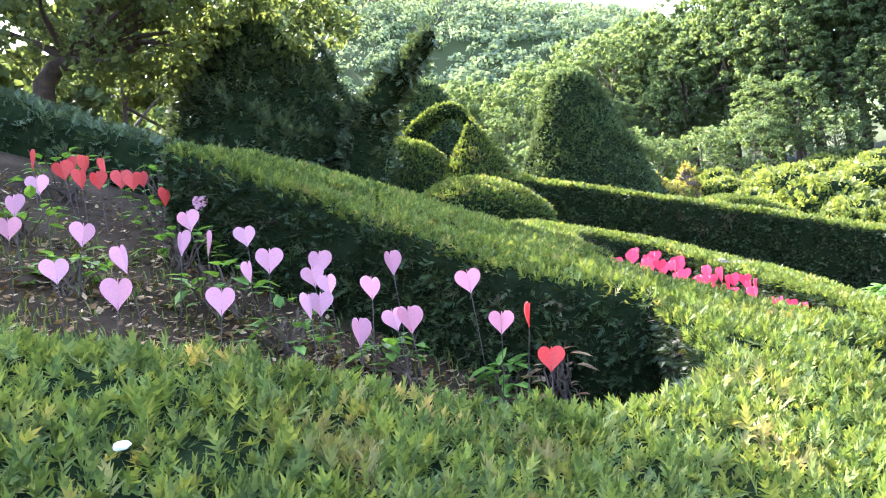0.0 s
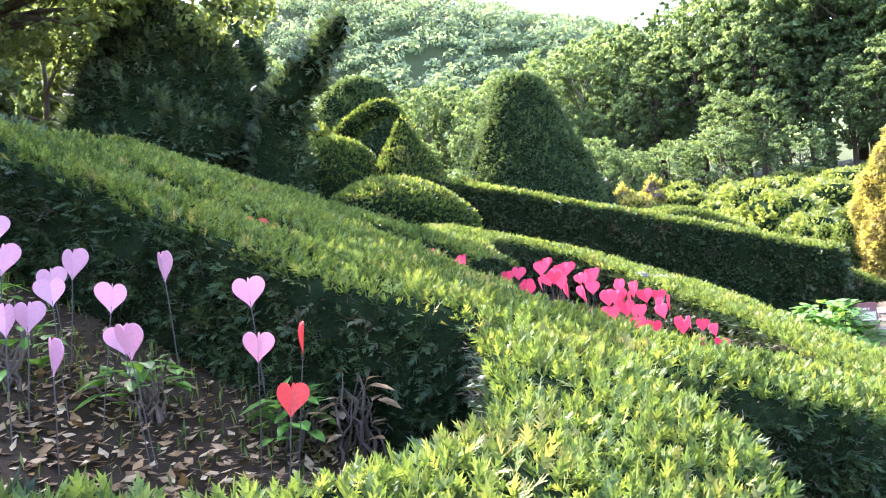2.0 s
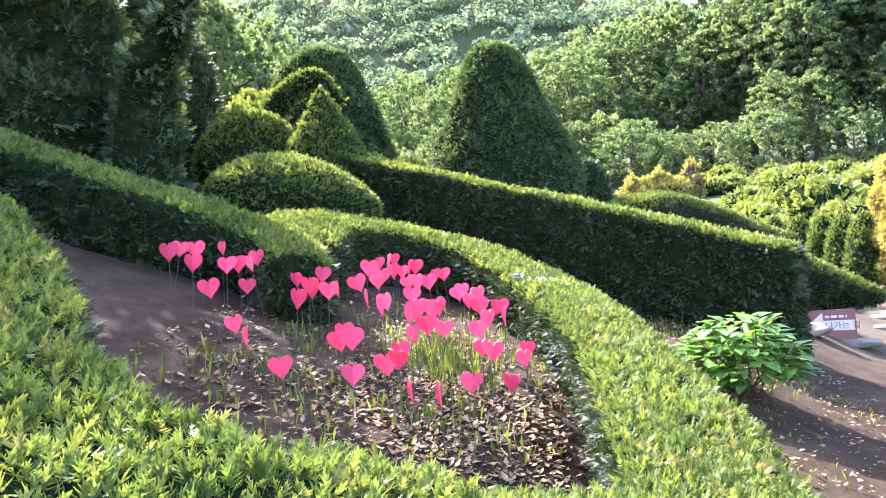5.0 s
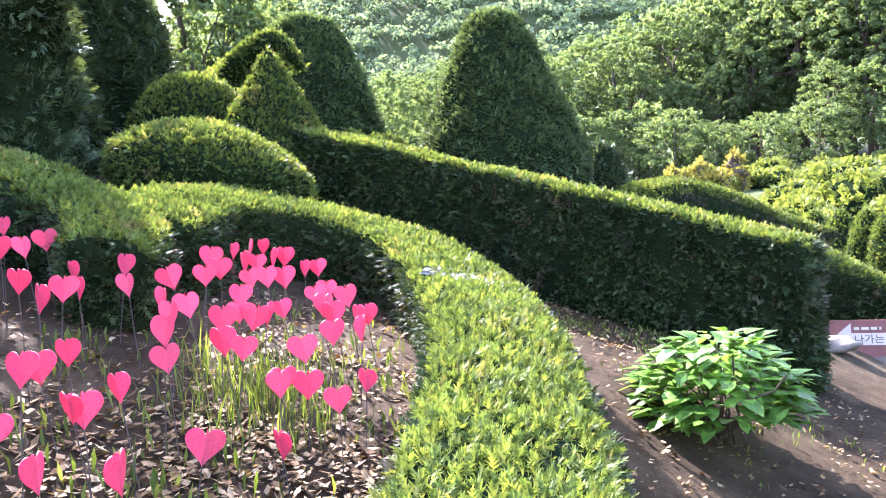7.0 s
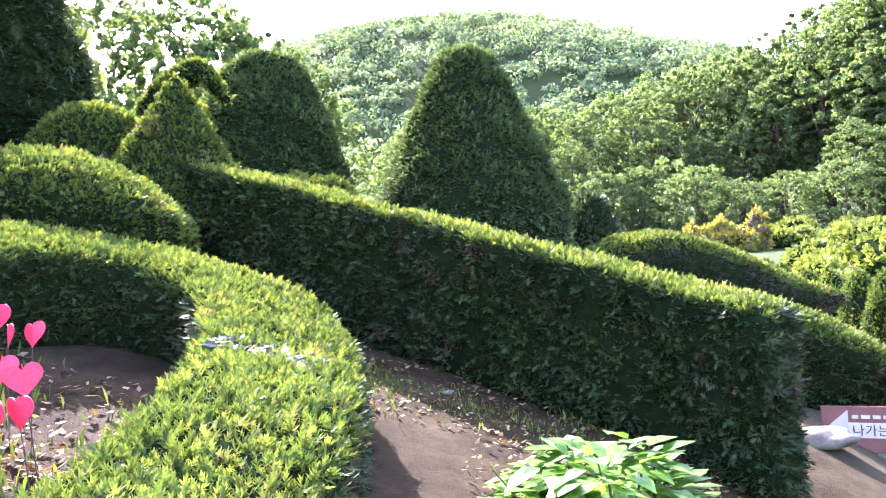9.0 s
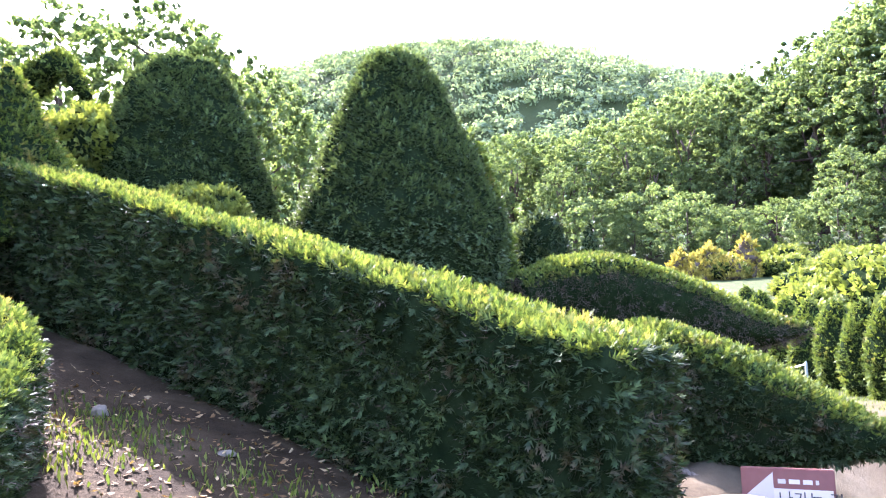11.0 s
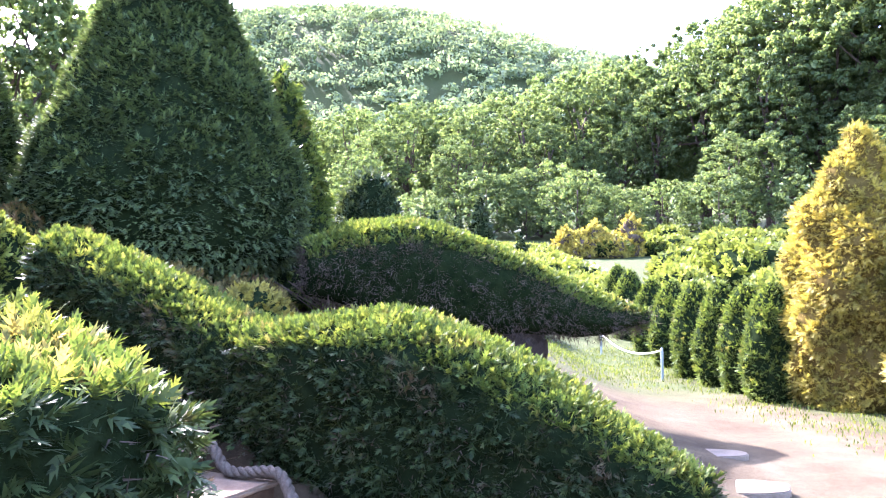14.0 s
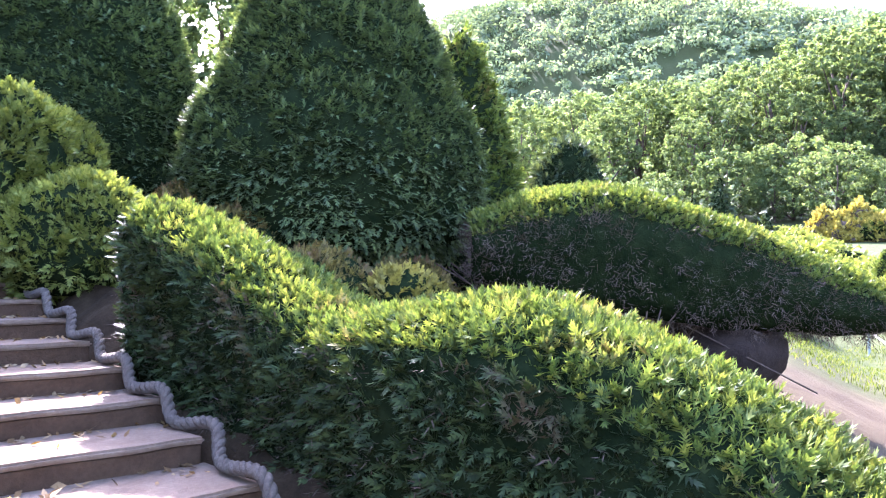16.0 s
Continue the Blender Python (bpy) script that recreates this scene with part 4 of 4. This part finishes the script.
tuft([(rng.normal(5.2, 0.5), rng.normal(8.8, 0.2)) for _ in range(22)] + [(rng.uniform(4.9, 7.2), rng.uniform(8.6, 9.1)) for _ in range(14)], rng, 0.05, GRASS, "grass", "green weeds along the foot of the tall hedge", blades=22, width=0.006)
tuft([(rng.uniform(13.2, 14.6), rng.uniform(15.5, 30)) for _ in range(300)] + [(rng.uniform(10.5, 13.2), rng.uniform(21, 30)) for _ in range(300)], rng, 0.07, GRASS, "grass", "short dry turf beside the track", blades=12, spread=0.25)


def big_leaf(rng, root, direction, length, width):
    """A pointed leaf folded along its rib: four quads."""
    d = np.array(direction) / np.linalg.norm(direction)
    s = np.cross(d, [0, 0, 1.0])
    s /= np.linalg.norm(s) + 1e-9
    n = np.cross(s, d)
    r = np.array(root)
    out = []
    sag = -0.25 * length
    a, b, c = r, r + d * length * 0.5 - n * 0.02 * length, r + d * length + np.array([0, 0, sag])
    for sg in (-1, 1):
        e1 = r + d * length * 0.22 + s * sg * width * 0.42 + n * 0.05 * length
        e2 = r + d * length * 0.6 + s * sg * width * 0.4 + n * 0.04 * length + np.array([0, 0, sag * 0.4])
        out += [[a, e1, b, b * 0.5 + a * 0.5][::sg], [b, e1, e2, c][::sg]]
    return out


def leafy_bush(name, label, x, y, r, h, count, mat, rng, leaf=0.16):
    ob = thing(name, label, "shrub")
    z = ground_z(x, y)
    quads = []
    for _ in range(count):
        a, e = rng.uniform(0, 6.28), math.asin(rng.uniform(-0.1, 1))
        k = rng.uniform(0.6, 1.0)
        p = (x + r * k * math.cos(a) * math.cos(e), y + r * k * math.sin(a) * math.cos(e), z + h * (0.25 + 0.7 * k * math.sin(e)))
        d = (math.cos(a + rng.normal(0, 0.5)), math.sin(a + rng.normal(0, 0.5)), rng.uniform(-0.2, 0.7))
        ln = leaf * rng.uniform(0.6, 1.25)
        quads += big_leaf(rng, p, d, ln, ln * 0.62)
    v = np.array(quads).reshape(-1, 3)
    lv = new("foliage", quads_mesh("foliage", v, np.arange(len(v)).reshape(-1, 4), mat))
    lv.parent = ob
    tagged(lv, kind="stuff")
    stems(ob, [((x + rng.normal(0, 0.06), y + rng.normal(0, 0.06), z - 0.02), (x + rng.normal(0, r * 0.5), y + rng.normal(0, r * 0.5), z + h * rng.uniform(0.5, 0.85))) for _ in range(14)], rng, 0.1, 0.007)
    return ob


leafy_bush("leafy_shrub", "bright green hydrangea shrub on the bare bank", 7.12, 7.0, 0.5, 0.72, 680, HYDRANGEA, rng)
for x, y, r, h in ((1.35, 2.2, 0.22, 0.35), (1.75, 1.9, 0.2, 0.3), (0.6, 3.4, 0.3, 0.4), (2.75, 2.1, 0.12, 0.25), (0.2, 2.4, 0.26, 0.32), (0.95, 2.75, 0.24, 0.34), (-0.2, 3.6, 0.3, 0.4),
                   (0.1, 4.5, 0.28, 0.36), (1.2, 3.3, 0.2, 0.3), (0.75, 1.95, 0.2, 0.24), (-0.5, 2.6, 0.26, 0.3), (2.2, 2.0, 0.16, 0.26)):
    leafy_bush("weed", "spindly green weed in the lilac bed", x, y, r, h, 40, HYDRANGEA, rng, 0.11)
leafy_bush("dry_weed", "dry brown weed against the hedge foot", 2.98, 2.1, 0.12, 0.4, 22, DEAD_LEAF, rng, 0.1)
boulder("stone", "small pale stone on the bank", 5.32, 9.1, ground_z(5.32, 9.1) + 0.02, (0.05, 0.04, 0.045), 3.0, STONE, group="stones on the bank")
boulder("stone", "small pale stone at the hedge foot", 6.11, 9.06, ground_z(6.11, 9.06) + 0.01, (0.06, 0.035, 0.02), 7.0, STONE, group="stones on the bank")
boulder("stone", "pale flat stone beside the lowest step", 8.95, 10.45, ground_z(8.95, 10.45) + 0.04, (0.3, 0.2, 0.09), 8.0, STONE, group="stones on the bank")
boulder("stone", "pale flat stone on the yard edge", 9.75, 10.9, ground_z(9.75, 10.9) + 0.03, (0.3, 0.22, 0.07), 9.0, STONE, group="stones on the bank")
def paving_stone(x, y, rx, ry, seed):
    """A thin uneven flagstone with a worn outline."""
    bm = bmesh.new()
    ring = [bm.verts.new((rx * (1 + 0.22 * noise.noise(Vector((math.cos(a) * 1.5 + seed, math.sin(a) * 1.5, seed)))) * math.cos(a), ry * (1 + 0.22 * noise.noise(Vector((seed, math.cos(a) * 1.7, math.sin(a) * 1.7)))) * math.sin(a), 0))
            for a in np.linspace(0, 2 * math.pi, 22, endpoint=False)]
    face = bm.faces.new(ring)
    up = bmesh.ops.extrude_face_region(bm, geom=[face])
    bmesh.ops.translate(bm, vec=(0, 0, 0.06), verts=[q for q in up["geom"] if isinstance(q, bmesh.types.BMVert)])
    bmesh.ops.recalc_face_normals(bm, faces=bm.faces)
    bmesh.ops.bevel(bm, geom=[e for e in bm.edges if e.verts[0].co.z > 0.05 and e.verts[1].co.z > 0.05], offset=0.012, segments=2, affect="EDGES")
    me = bpy.data.meshes.new("paving_stone")
    bm.to_mesh(me)
    bm.free()
    me.materials.append(FLAG)
    ob = new("paving_stone", me)
    ob.location = (x, y, ground_z(x, y) - 0.052)
    tagged(ob, "pale worn flagstone sunk in the sandy track", "paving stone", "flagstones in the track")


FLAG = rough_surface("pale_flagstone", [(0.3, (0.13, 0.105, 0.075)), (0.7, (0.24, 0.2, 0.15))], 4, 0.4, 40)
for i, (x, y, rx, ry) in enumerate(((11.57, 15.42, 0.45, 0.22), (11.46, 14.23, 0.5, 0.25), (11.55, 13.42, 0.5, 0.25), (10.97, 13.09, 0.4, 0.2))):
    paving_stone(x, y, rx, ry, i * 2.7)
boulder("paper_scrap", "crumpled white paper scrap lying on the hedge", 2.09, -0.37, bank_z(2.09, -0.37) + 0.62, (0.015, 0.011, 0.008), 11.0, WHITE_ROPE, "litter")

# shrubs by the steps
clipped("shrub", "rounded yellow-green azalea beside the steps", "shrub", lathe(2.9, 14.6, 2.3, [(0, 0.5), (0.5, 0.85), (1.0, 0.8), (1.35, 0.45), (1.5, 0)], bump=0.12), AZALEA, 0.085, 950, 111, "azaleas by the steps", up=0.5, width=0.2)
clipped("shrub", "rounded yellow-green azalea at the top of the steps", "shrub", lathe(4.4, 14.0, 1.75, [(0, 0.5), (0.35, 0.68), (0.7, 0.6), (0.95, 0.3), (1.05, 0)], bump=0.1), AZALEA, 0.085, 950, 113, "azaleas by the steps", up=0.5, width=0.2)
DRY = leafy("dry_shrub_leaves", (0.09, 0.085, 0.03), (0.15, 0.13, 0.045), (0.24, 0.2, 0.08), 2.0, 0.3, (0.16, 0.1, 0.05), 0.5)
for x, y, r, h, sd in ((5.1, 15.2, 0.55, 0.75, 1), (6.1, 15.0, 0.5, 0.6, 2), (4.2, 15.7, 0.6, 0.85, 3), (6.6, 15.8, 0.45, 0.6, 4)):
    clipped("shrub", "low dry brown and olive shrub under the yew cone", "shrub", lathe(x, y, ground_z(x, y) - 0.05, [(0, r * 0.7), (h * 0.35, r), (h * 0.7, r * 0.8), (h * 0.93, r * 0.4), (h, 0)], 20, bump=0.12, seed=sd), DRY, 0.085, 700, 170 + sd, "dry shrubs under the cone", up=0.5, width=0.16)
clipped("shrub", "small yellow shrub under the yew cone", "shrub", lathe(6.9, 15.1, 1.3, [(0, 0.2), (0.25, 0.32), (0.5, 0.25), (0.68, 0)], bump=0.08), GOLD, 0.09, 420, 115, up=0.5, width=0.3)
clipped("shrub", "yellow-green shrub behind the tall hedge", "shrub", lathe(3.6, 13.9, 2.1, [(0, 0.4), (0.6, 0.6), (1.1, 0.5), (1.4, 0.2), (1.48, 0)], bump=0.1), AZALEA, 0.085, 950, 117, up=0.5, width=0.3)

# ---- yard: row of clipped conifers, rope fence, golden conifer ----
col_profile = [(0, 0.34), (0.3, 0.42), (0.8, 0.45), (1.2, 0.39), (1.55, 0.27), (1.85, 0.11), (1.94, 0)]
column = clipped("clipped_conifer", "round-topped clipped conifer in a row", "topiary", lathe(0, 0, 0, col_profile, 20), YEW, 0.1, 620, 121, "row of clipped conifers", up=0.5, blades=7, width=0.17)
for x, y, s in ((14.0, 19.9, 1.0), (13.98, 21.0, 1.0), (13.85, 22.0, 1.02), (13.85, 23.6, 1.05), (14.05, 26.3, 1.1), (14.2, 29.0, 1.1), (14.2, 31.9, 1.15), (14.3, 34.5, 1.1)):
    copy_thing(column, Matrix.Translation((x, y, ground_z(x, y) - 0.03)) @ pose(0, 0, 0, 0, 0, x * 900 + y * 50) @ Matrix.Diagonal((s, s, s, 1)))
for o in (*column.children_recursive, column):
    bpy.data.objects.remove(o)


def golden(x, y, h, r, seed, label, group=""):
    prof = [(0, r * 0.85), (h * 0.15, r), (h * 0.45, r * 0.95), (h * 0.7, r * 0.7), (h * 0.88, r * 0.4), (h, 0.0)]
    return clipped("golden_conifer", label, "conifer", lathe(x, y, ground_z(x, y) - 0.05, prof, 26, bump=0.16, seed=seed), GOLD, 0.12, 900, 130 + int(seed), group, core=GOLD_CORE, up=-0.1, blades=12, width=0.1)


golden(15.05, 19.2, 4.3, 0.95, 1, "tall golden conifer beside the yard", "golden conifers by the yard")
golden(15.9, 17.3, 3.6, 1.1, 2, "broad golden conifer beside the yard", "golden conifers by the yard")
for x, y, h, r, sd in ((16.6, 68.3, 2.3, 1.0, 3), (19.0, 68.5, 2.6, 1.2, 4), (21.9, 68.6, 3.3, 0.75, 5), (20.2, 67.5, 1.9, 1.0, 6), (17.8, 67.5, 2.0, 1.0, 7)):
    v, f = lathe(x, y, ground_z(x, y), [(0, r), (h * 0.4, r * 0.9), (h * 0.8, r * 0.4), (h, 0)], 18, bump=0.3, seed=sd)
    clipped("golden_shrub", "golden conifer shrub on the far slope", "conifer", (v, f), GOLD, 0.4, 40, 140 + sd, "golden shrubs far off", core=BARK, up=0.9, width=0.35)

fence = thing("rope_fence", "white rope strung between thin grey posts", "fence")
posts = [(13.0, 23.1), (12.72, 28.8), (12.2, 32.2), (11.8, 35.0)]
for x, y in posts:
    v, f = tube([(x, y, ground_z(x, y) - 0.1), (x, y, ground_z(x, y) + 0.62), (x, y, ground_z(x, y) + 0.66)], [0.03, 0.03, 0.012], 10)
    part_raw("post", v, f, GREY_METAL, fence)
for (x0, y0), (x1, y1) in zip(posts, posts[1:]):
    row = []
    for i in range(15):
        t = i / 14
        x, y = x0 + (x1 - x0) * t, y0 + (y1 - y0) * t
        z = ground_z(x0, y0) * (1 - t) + ground_z(x1, y1) * t + 0.6 - 0.26 * 4 * t * (1 - t)
        row.append((x, y, z))
    v, f = tube(row, 0.018, 7)
    part_raw("rope", v, f, WHITE_ROPE, fence)


# ---- trees ----
def crown_quads(rng, centres, radii, per, size, facing=0.65, low=-1.0):
    """Leaf clumps: loose leaves round many centres."""
    n = len(centres) * per
    c = np.repeat(centres, per, 0)
    r = np.repeat(radii, per)[:, None]
    d = rng.normal(0, 1, (n, 3))
    d /= np.linalg.norm(d, axis=1)[:, None]
    d[:, 2] = np.where(d[:, 2] < low, -d[:, 2], d[:, 2])
    p = c + d * r * rng.uniform(0.6, 1.0, (n, 1)) * np.array([1, 1, 0.75])
    nrm = d * facing + rng.normal(0, 0.45, (n, 3)) + np.array([0, 0, 0.2])
    nrm /= np.linalg.norm(nrm, axis=1)[:, None]
    a = np.cross(nrm, rng.normal(0, 1, (n, 3)))
    a /= np.linalg.norm(a, axis=1)[:, None]
    b = np.cross(nrm, a)
    s = size * rng.uniform(0.5, 1.4, (n, 1))
    bend = nrm * s * 0.25
    v = np.stack([p - a * s, p - b * s * 0.55 + bend, p + a * s, p + b * s * 0.55 + bend], 1).reshape(-1, 3)
    return v, np.arange(len(v)).reshape(-1, 4)


def broad_tree(label, h, spread, low, mat, seed, clumps=70, per=55, size=0.3, group="", trunk=0.02):
    """A broadleaf tree at the origin: tapered trunk, limbs, crown of many leaf clumps."""
    rng = np.random.default_rng(seed)
    ob = thing("tree", label, "tree", group)
    top = h * 0.72
    bend = rng.normal(0, 0.02 * h, (5, 2))
    row = [(bend[i][0] * i / 4, bend[i][1] * i / 4, top * i / 4 - (0.3 if i == 0 else 0)) for i in range(5)]
    v, f = tube(spline(row, h * 0.04), np.linspace(h * trunk, h * trunk * 0.3, len(spline(row, h * 0.04))), 9)
    part_raw("trunk", v, f, BARK, ob, smooth_faces=True)
    centres, radii = [], []
    while len(centres) < clumps:
        u = rng.normal(0, 1, 3)
        u /= np.linalg.norm(u)
        k = rng.uniform(0.45, 1.0) ** 0.6
        zc = h * (low + (1 - low) * 0.5)
        c = np.array([u[0] * spread * k, u[1] * spread * k, zc + u[2] * h * (1 - low) * 0.5 * k])
        centres.append(c)
        radii.append(spread * rng.uniform(0.5, 1.3) * 1.55 / math.sqrt(clumps))
    for i in range(9):
        e = centres[i * 5 % clumps]
        s = np.array([0, 0, h * (low + 0.12 * (i % 4))])
        m = (s + e) / 2 + rng.normal(0, 0.04 * h, 3)
        v, f = tube([s, m, e], [h * trunk * 0.4, h * trunk * 0.25, h * trunk * 0.08], 6)
        part_raw("limb", v, f, BARK, ob)
    v, f = crown_quads(rng, np.array(centres), np.array(radii), per, size)
    lv = new("crown", quads_mesh("crown", v, f, mat))
    lv.parent = ob
    tagged(lv, kind="stuff")
    return ob


def drop(ob):
    for o in (*ob.children_recursive, ob):
        bpy.data.objects.remove(o)


kinds = [broad_tree("tall leafy broadleaf tree at the wood's edge", 20, 5.5, 0.22, m, 200 + i, 400, 32, 0.2, "trees of the wood") for i, m in enumerate((BROAD_HAZY, BROAD_HAZY, BROAD_HAZY))]
bush = broad_tree("spreading low broadleaf tree on the far slope", 8, 4.6, 0.02, BROAD_HAZY, 210, 300, 32, 0.14, "low trees on the slope")
trng = random.Random(9)


def wood(x, y, top, i, wide=1.0):
    z = ground_z(x, y) - 0.3
    s = (top - z) / 20.0
    return copy_thing(kinds[i % 3], Matrix.Translation((x, y, z)) @ pose(0, 0, 0, 0, 0, trng.uniform(0, 360)) @ Matrix.Diagonal((s * wide, s * wide, s, 1)))


WOOD = [(-17, 114.5, 30), (-9.5, 120, 32), (-0.5, 117, 32), (8.7, 111, 29.5), (16.8, 114, 32), (25.2, 116.5, 36.5), (32, 121, 39), (36.8, 117, 36.5), (39.6, 107, 37), (45, 105, 39.5), (50, 103.5, 42),
        (54, 99.8, 44), (58, 96, 46), (64, 92, 46), (70, 88, 46), (76, 84, 44)]
for i, (x, y, top) in enumerate(WOOD):
    wood(x, y, top, i)
    wood(x + trng.uniform(-4, 4), y - trng.uniform(5, 9), top * trng.uniform(0.62, 0.85), i + 1, 1.0)
    if x > 28:
        wood(x + trng.uniform(-3, 3), y - trng.uniform(10, 15), top * trng.uniform(0.45, 0.65), 3 * i, 1.15)
    wood(x + trng.uniform(-4, 4), y + trng.uniform(8, 14), top + 3, i + 2)
for i, (x, y, top) in enumerate(((-17, 35, 15.5), (-13, 33, 16.5), (-11, 37, 18), (-9.4, 39, 17), (-8, 41.5, 16.5), (-6.5, 44, 14), (-4, 52, 13), (1, 60, 13), (-24, 34, 17), (-30, 30, 18))):
    wood(x, y, top, i, 0.95)
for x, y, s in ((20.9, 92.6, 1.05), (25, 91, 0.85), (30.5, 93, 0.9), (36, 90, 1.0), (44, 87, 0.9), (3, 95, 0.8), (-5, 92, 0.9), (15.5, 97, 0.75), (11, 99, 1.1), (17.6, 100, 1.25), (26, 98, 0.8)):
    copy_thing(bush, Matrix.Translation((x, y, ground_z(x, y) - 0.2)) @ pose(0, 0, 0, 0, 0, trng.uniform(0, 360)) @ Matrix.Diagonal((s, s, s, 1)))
drop(bush)
for k in kinds:
    drop(k)

near_tree = broad_tree("dark leafy tree above the upper bed", 6.6, 3.2, 0.36, BROAD, 230, 150, 110, 0.12, trunk=0.022)
near_tree.matrix_world = Matrix.Translation((-6.0, 8.2, ground_z(-6.0, 8.2) - 0.1))


def leaning_tree(label, base, crown, reach, mat, seed, clumps, per, size):
    """A broadleaf tree whose low boughs reach out to one side: crown centre and half-sizes."""
    rng = np.random.default_rng(seed)
    ob = thing("tree", label, "tree")
    base, crown, reach = np.array(base), np.array(crown), np.array(reach)
    fork = base + (crown - base) * (0.25, 0.25, 0.62)
    row = spline([base - (0, 0, 0.2), base + (0.05, -0.03, 0.8), fork], 0.2)
    v, f = tube(row, np.linspace(0.17, 0.11, len(row)), 10)
    part_raw("trunk", v, f, BARK, ob, smooth_faces=True)
    u = rng.normal(0, 1, (clumps, 3))
    u /= np.linalg.norm(u, axis=1)[:, None]
    centres = crown + u * reach * (rng.random((clumps, 1)) ** 0.45)
    centres[:, 2] -= 0.25 * np.linalg.norm((centres - crown)[:, :2] / reach[:2], axis=1) ** 2
    for i in range(16):
        e = centres[i * 7 % clumps]
        m = (fork + e) / 2 + rng.normal(0, 0.12, 3) + (0, 0, 0.15)
        v, f = tube(spline([fork, m, e], 0.25), np.linspace(0.06, 0.012, len(spline([fork, m, e], 0.25))), 6)
        part_raw("limb", v, f, BARK, ob)
    v, f = crown_quads(rng, centres, rng.uniform(0.14, 0.34, clumps), per, size, 0.4)
    lv = new("crown", quads_mesh("crown", v, f, mat))
    lv.parent = ob
    tagged(lv, kind="stuff")
    return ob


leaning_tree("leafy tree with low boughs over the upper bed", (-3.0, 8.3, ground_z(-3.0, 8.3)), (-1.2, 8.2, 6.05), (3.0, 2.3, 1.05), BROAD, 233, 340, 60, 0.055)
branch_tree = broad_tree("leafy tree on the bank above the beds", 7.5, 3.6, 0.3, BROAD, 231, 110, 100, 0.13, trunk=0.022)
branch_tree.matrix_world = Matrix.Translation((-7.6, 10.4, ground_z(-7.6, 10.4) - 0.1))
back_tree = broad_tree("leafy tree behind the dark conifers", 5.5, 3.4, 0.2, BROAD, 232, 110, 90, 0.16, trunk=0.02)
back_tree.matrix_world = Matrix.Translation((-5.0, 15.0, ground_z(-5.0, 15.0) - 0.1))
spruce = lathe(0, 0, 0, [(0, 1.2), (1.5, 0.9), (3.2, 0.45), (4.6, 0.0)], 16, bump=0.2)
for x, y, s in ((9.9, 82, 1.2), (7.5, 84, 0.8), (5.2, 85, 0.9), (3.4, 86, 0.7), (12.5, 60, 0.55)):
    v, f = spruce
    clipped("spruce", "slim grey-green spruce on the far slope", "conifer", (v * s + np.array([x, y, ground_z(x, y)]), f), YEW_DARK, 0.4, 26, int(300 + x), "spruces far off", up=0.3, width=0.35)

# ---- azalea mounds and low wavy hedges on the slope ----
mound = clipped("azalea_mound", "low rounded azalea mound on the slope", "shrub", lathe(0, 0, 0, [(0, 1.25), (0.5, 1.35), (0.95, 1.05), (1.25, 0.5), (1.35, 0)], 20, bump=0.14), AZALEA, 0.3, 50, 150, "azalea mounds", up=0.5, width=0.45, blades=4)
mrng = random.Random(12)
for row in range(7):
    for i in range(11):
        y = 44 + row * 6.5 + mrng.uniform(-2, 2)
        x = 13 + row * 1.6 + i * 3.4 + mrng.uniform(-1.3, 1.3)
        s = mrng.uniform(0.9, 1.7)
        if y < 68 and 0.13 < (x - 9.3) / (y - 7.8) < 0.27:
            continue
        copy_thing(mound, Matrix.Translation((x, y, ground_z(x, y) - 0.15)) @ pose(0, 0, 0, 0, 0, mrng.uniform(0, 360)) @ Matrix.Diagonal((s * 1.15, s, s * mrng.uniform(0.75, 1.05), 1)))
for x, y, s in ((16.9, 33, 0.7), (17.5, 36, 0.9), (18, 40, 1.0), (18.6, 30, 0.8), (19.5, 33, 1.0), (21, 37, 1.1)):
    copy_thing(mound, Matrix.Translation((x, y, ground_z(x, y) - 0.1)) @ pose(0, 0, 0, 0, 0, x * 77) @ Matrix.Diagonal((s, s, s, 1)))
drop(mound)
for k in range(10):
    y = 31.6 + k * 4.4
    body = ribbon([(x, y + 1.3 * math.sin(x * 0.55 + k * 1.9 - 1.9), 1.9, 0.9) for x in np.arange(1.0, 15.5 if k else 12.2, 1.4)], corner=0.45, step=0.5)
    clipped("maze_hedge", "low rounded hedge winding over the slope", "hedge", body, AZALEA, 0.28, 40, 160 + k, "winding hedges on the slope", up=0.4, width=0.45, blades=4)

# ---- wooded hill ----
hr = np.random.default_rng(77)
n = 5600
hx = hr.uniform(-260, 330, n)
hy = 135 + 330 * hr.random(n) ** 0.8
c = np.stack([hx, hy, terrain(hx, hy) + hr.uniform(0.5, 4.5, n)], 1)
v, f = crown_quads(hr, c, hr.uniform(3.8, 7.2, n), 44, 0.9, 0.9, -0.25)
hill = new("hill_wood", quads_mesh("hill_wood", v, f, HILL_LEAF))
tagged(hill, "hazy pale green wood covering the hill behind the garden", "wood", kind="stuff")
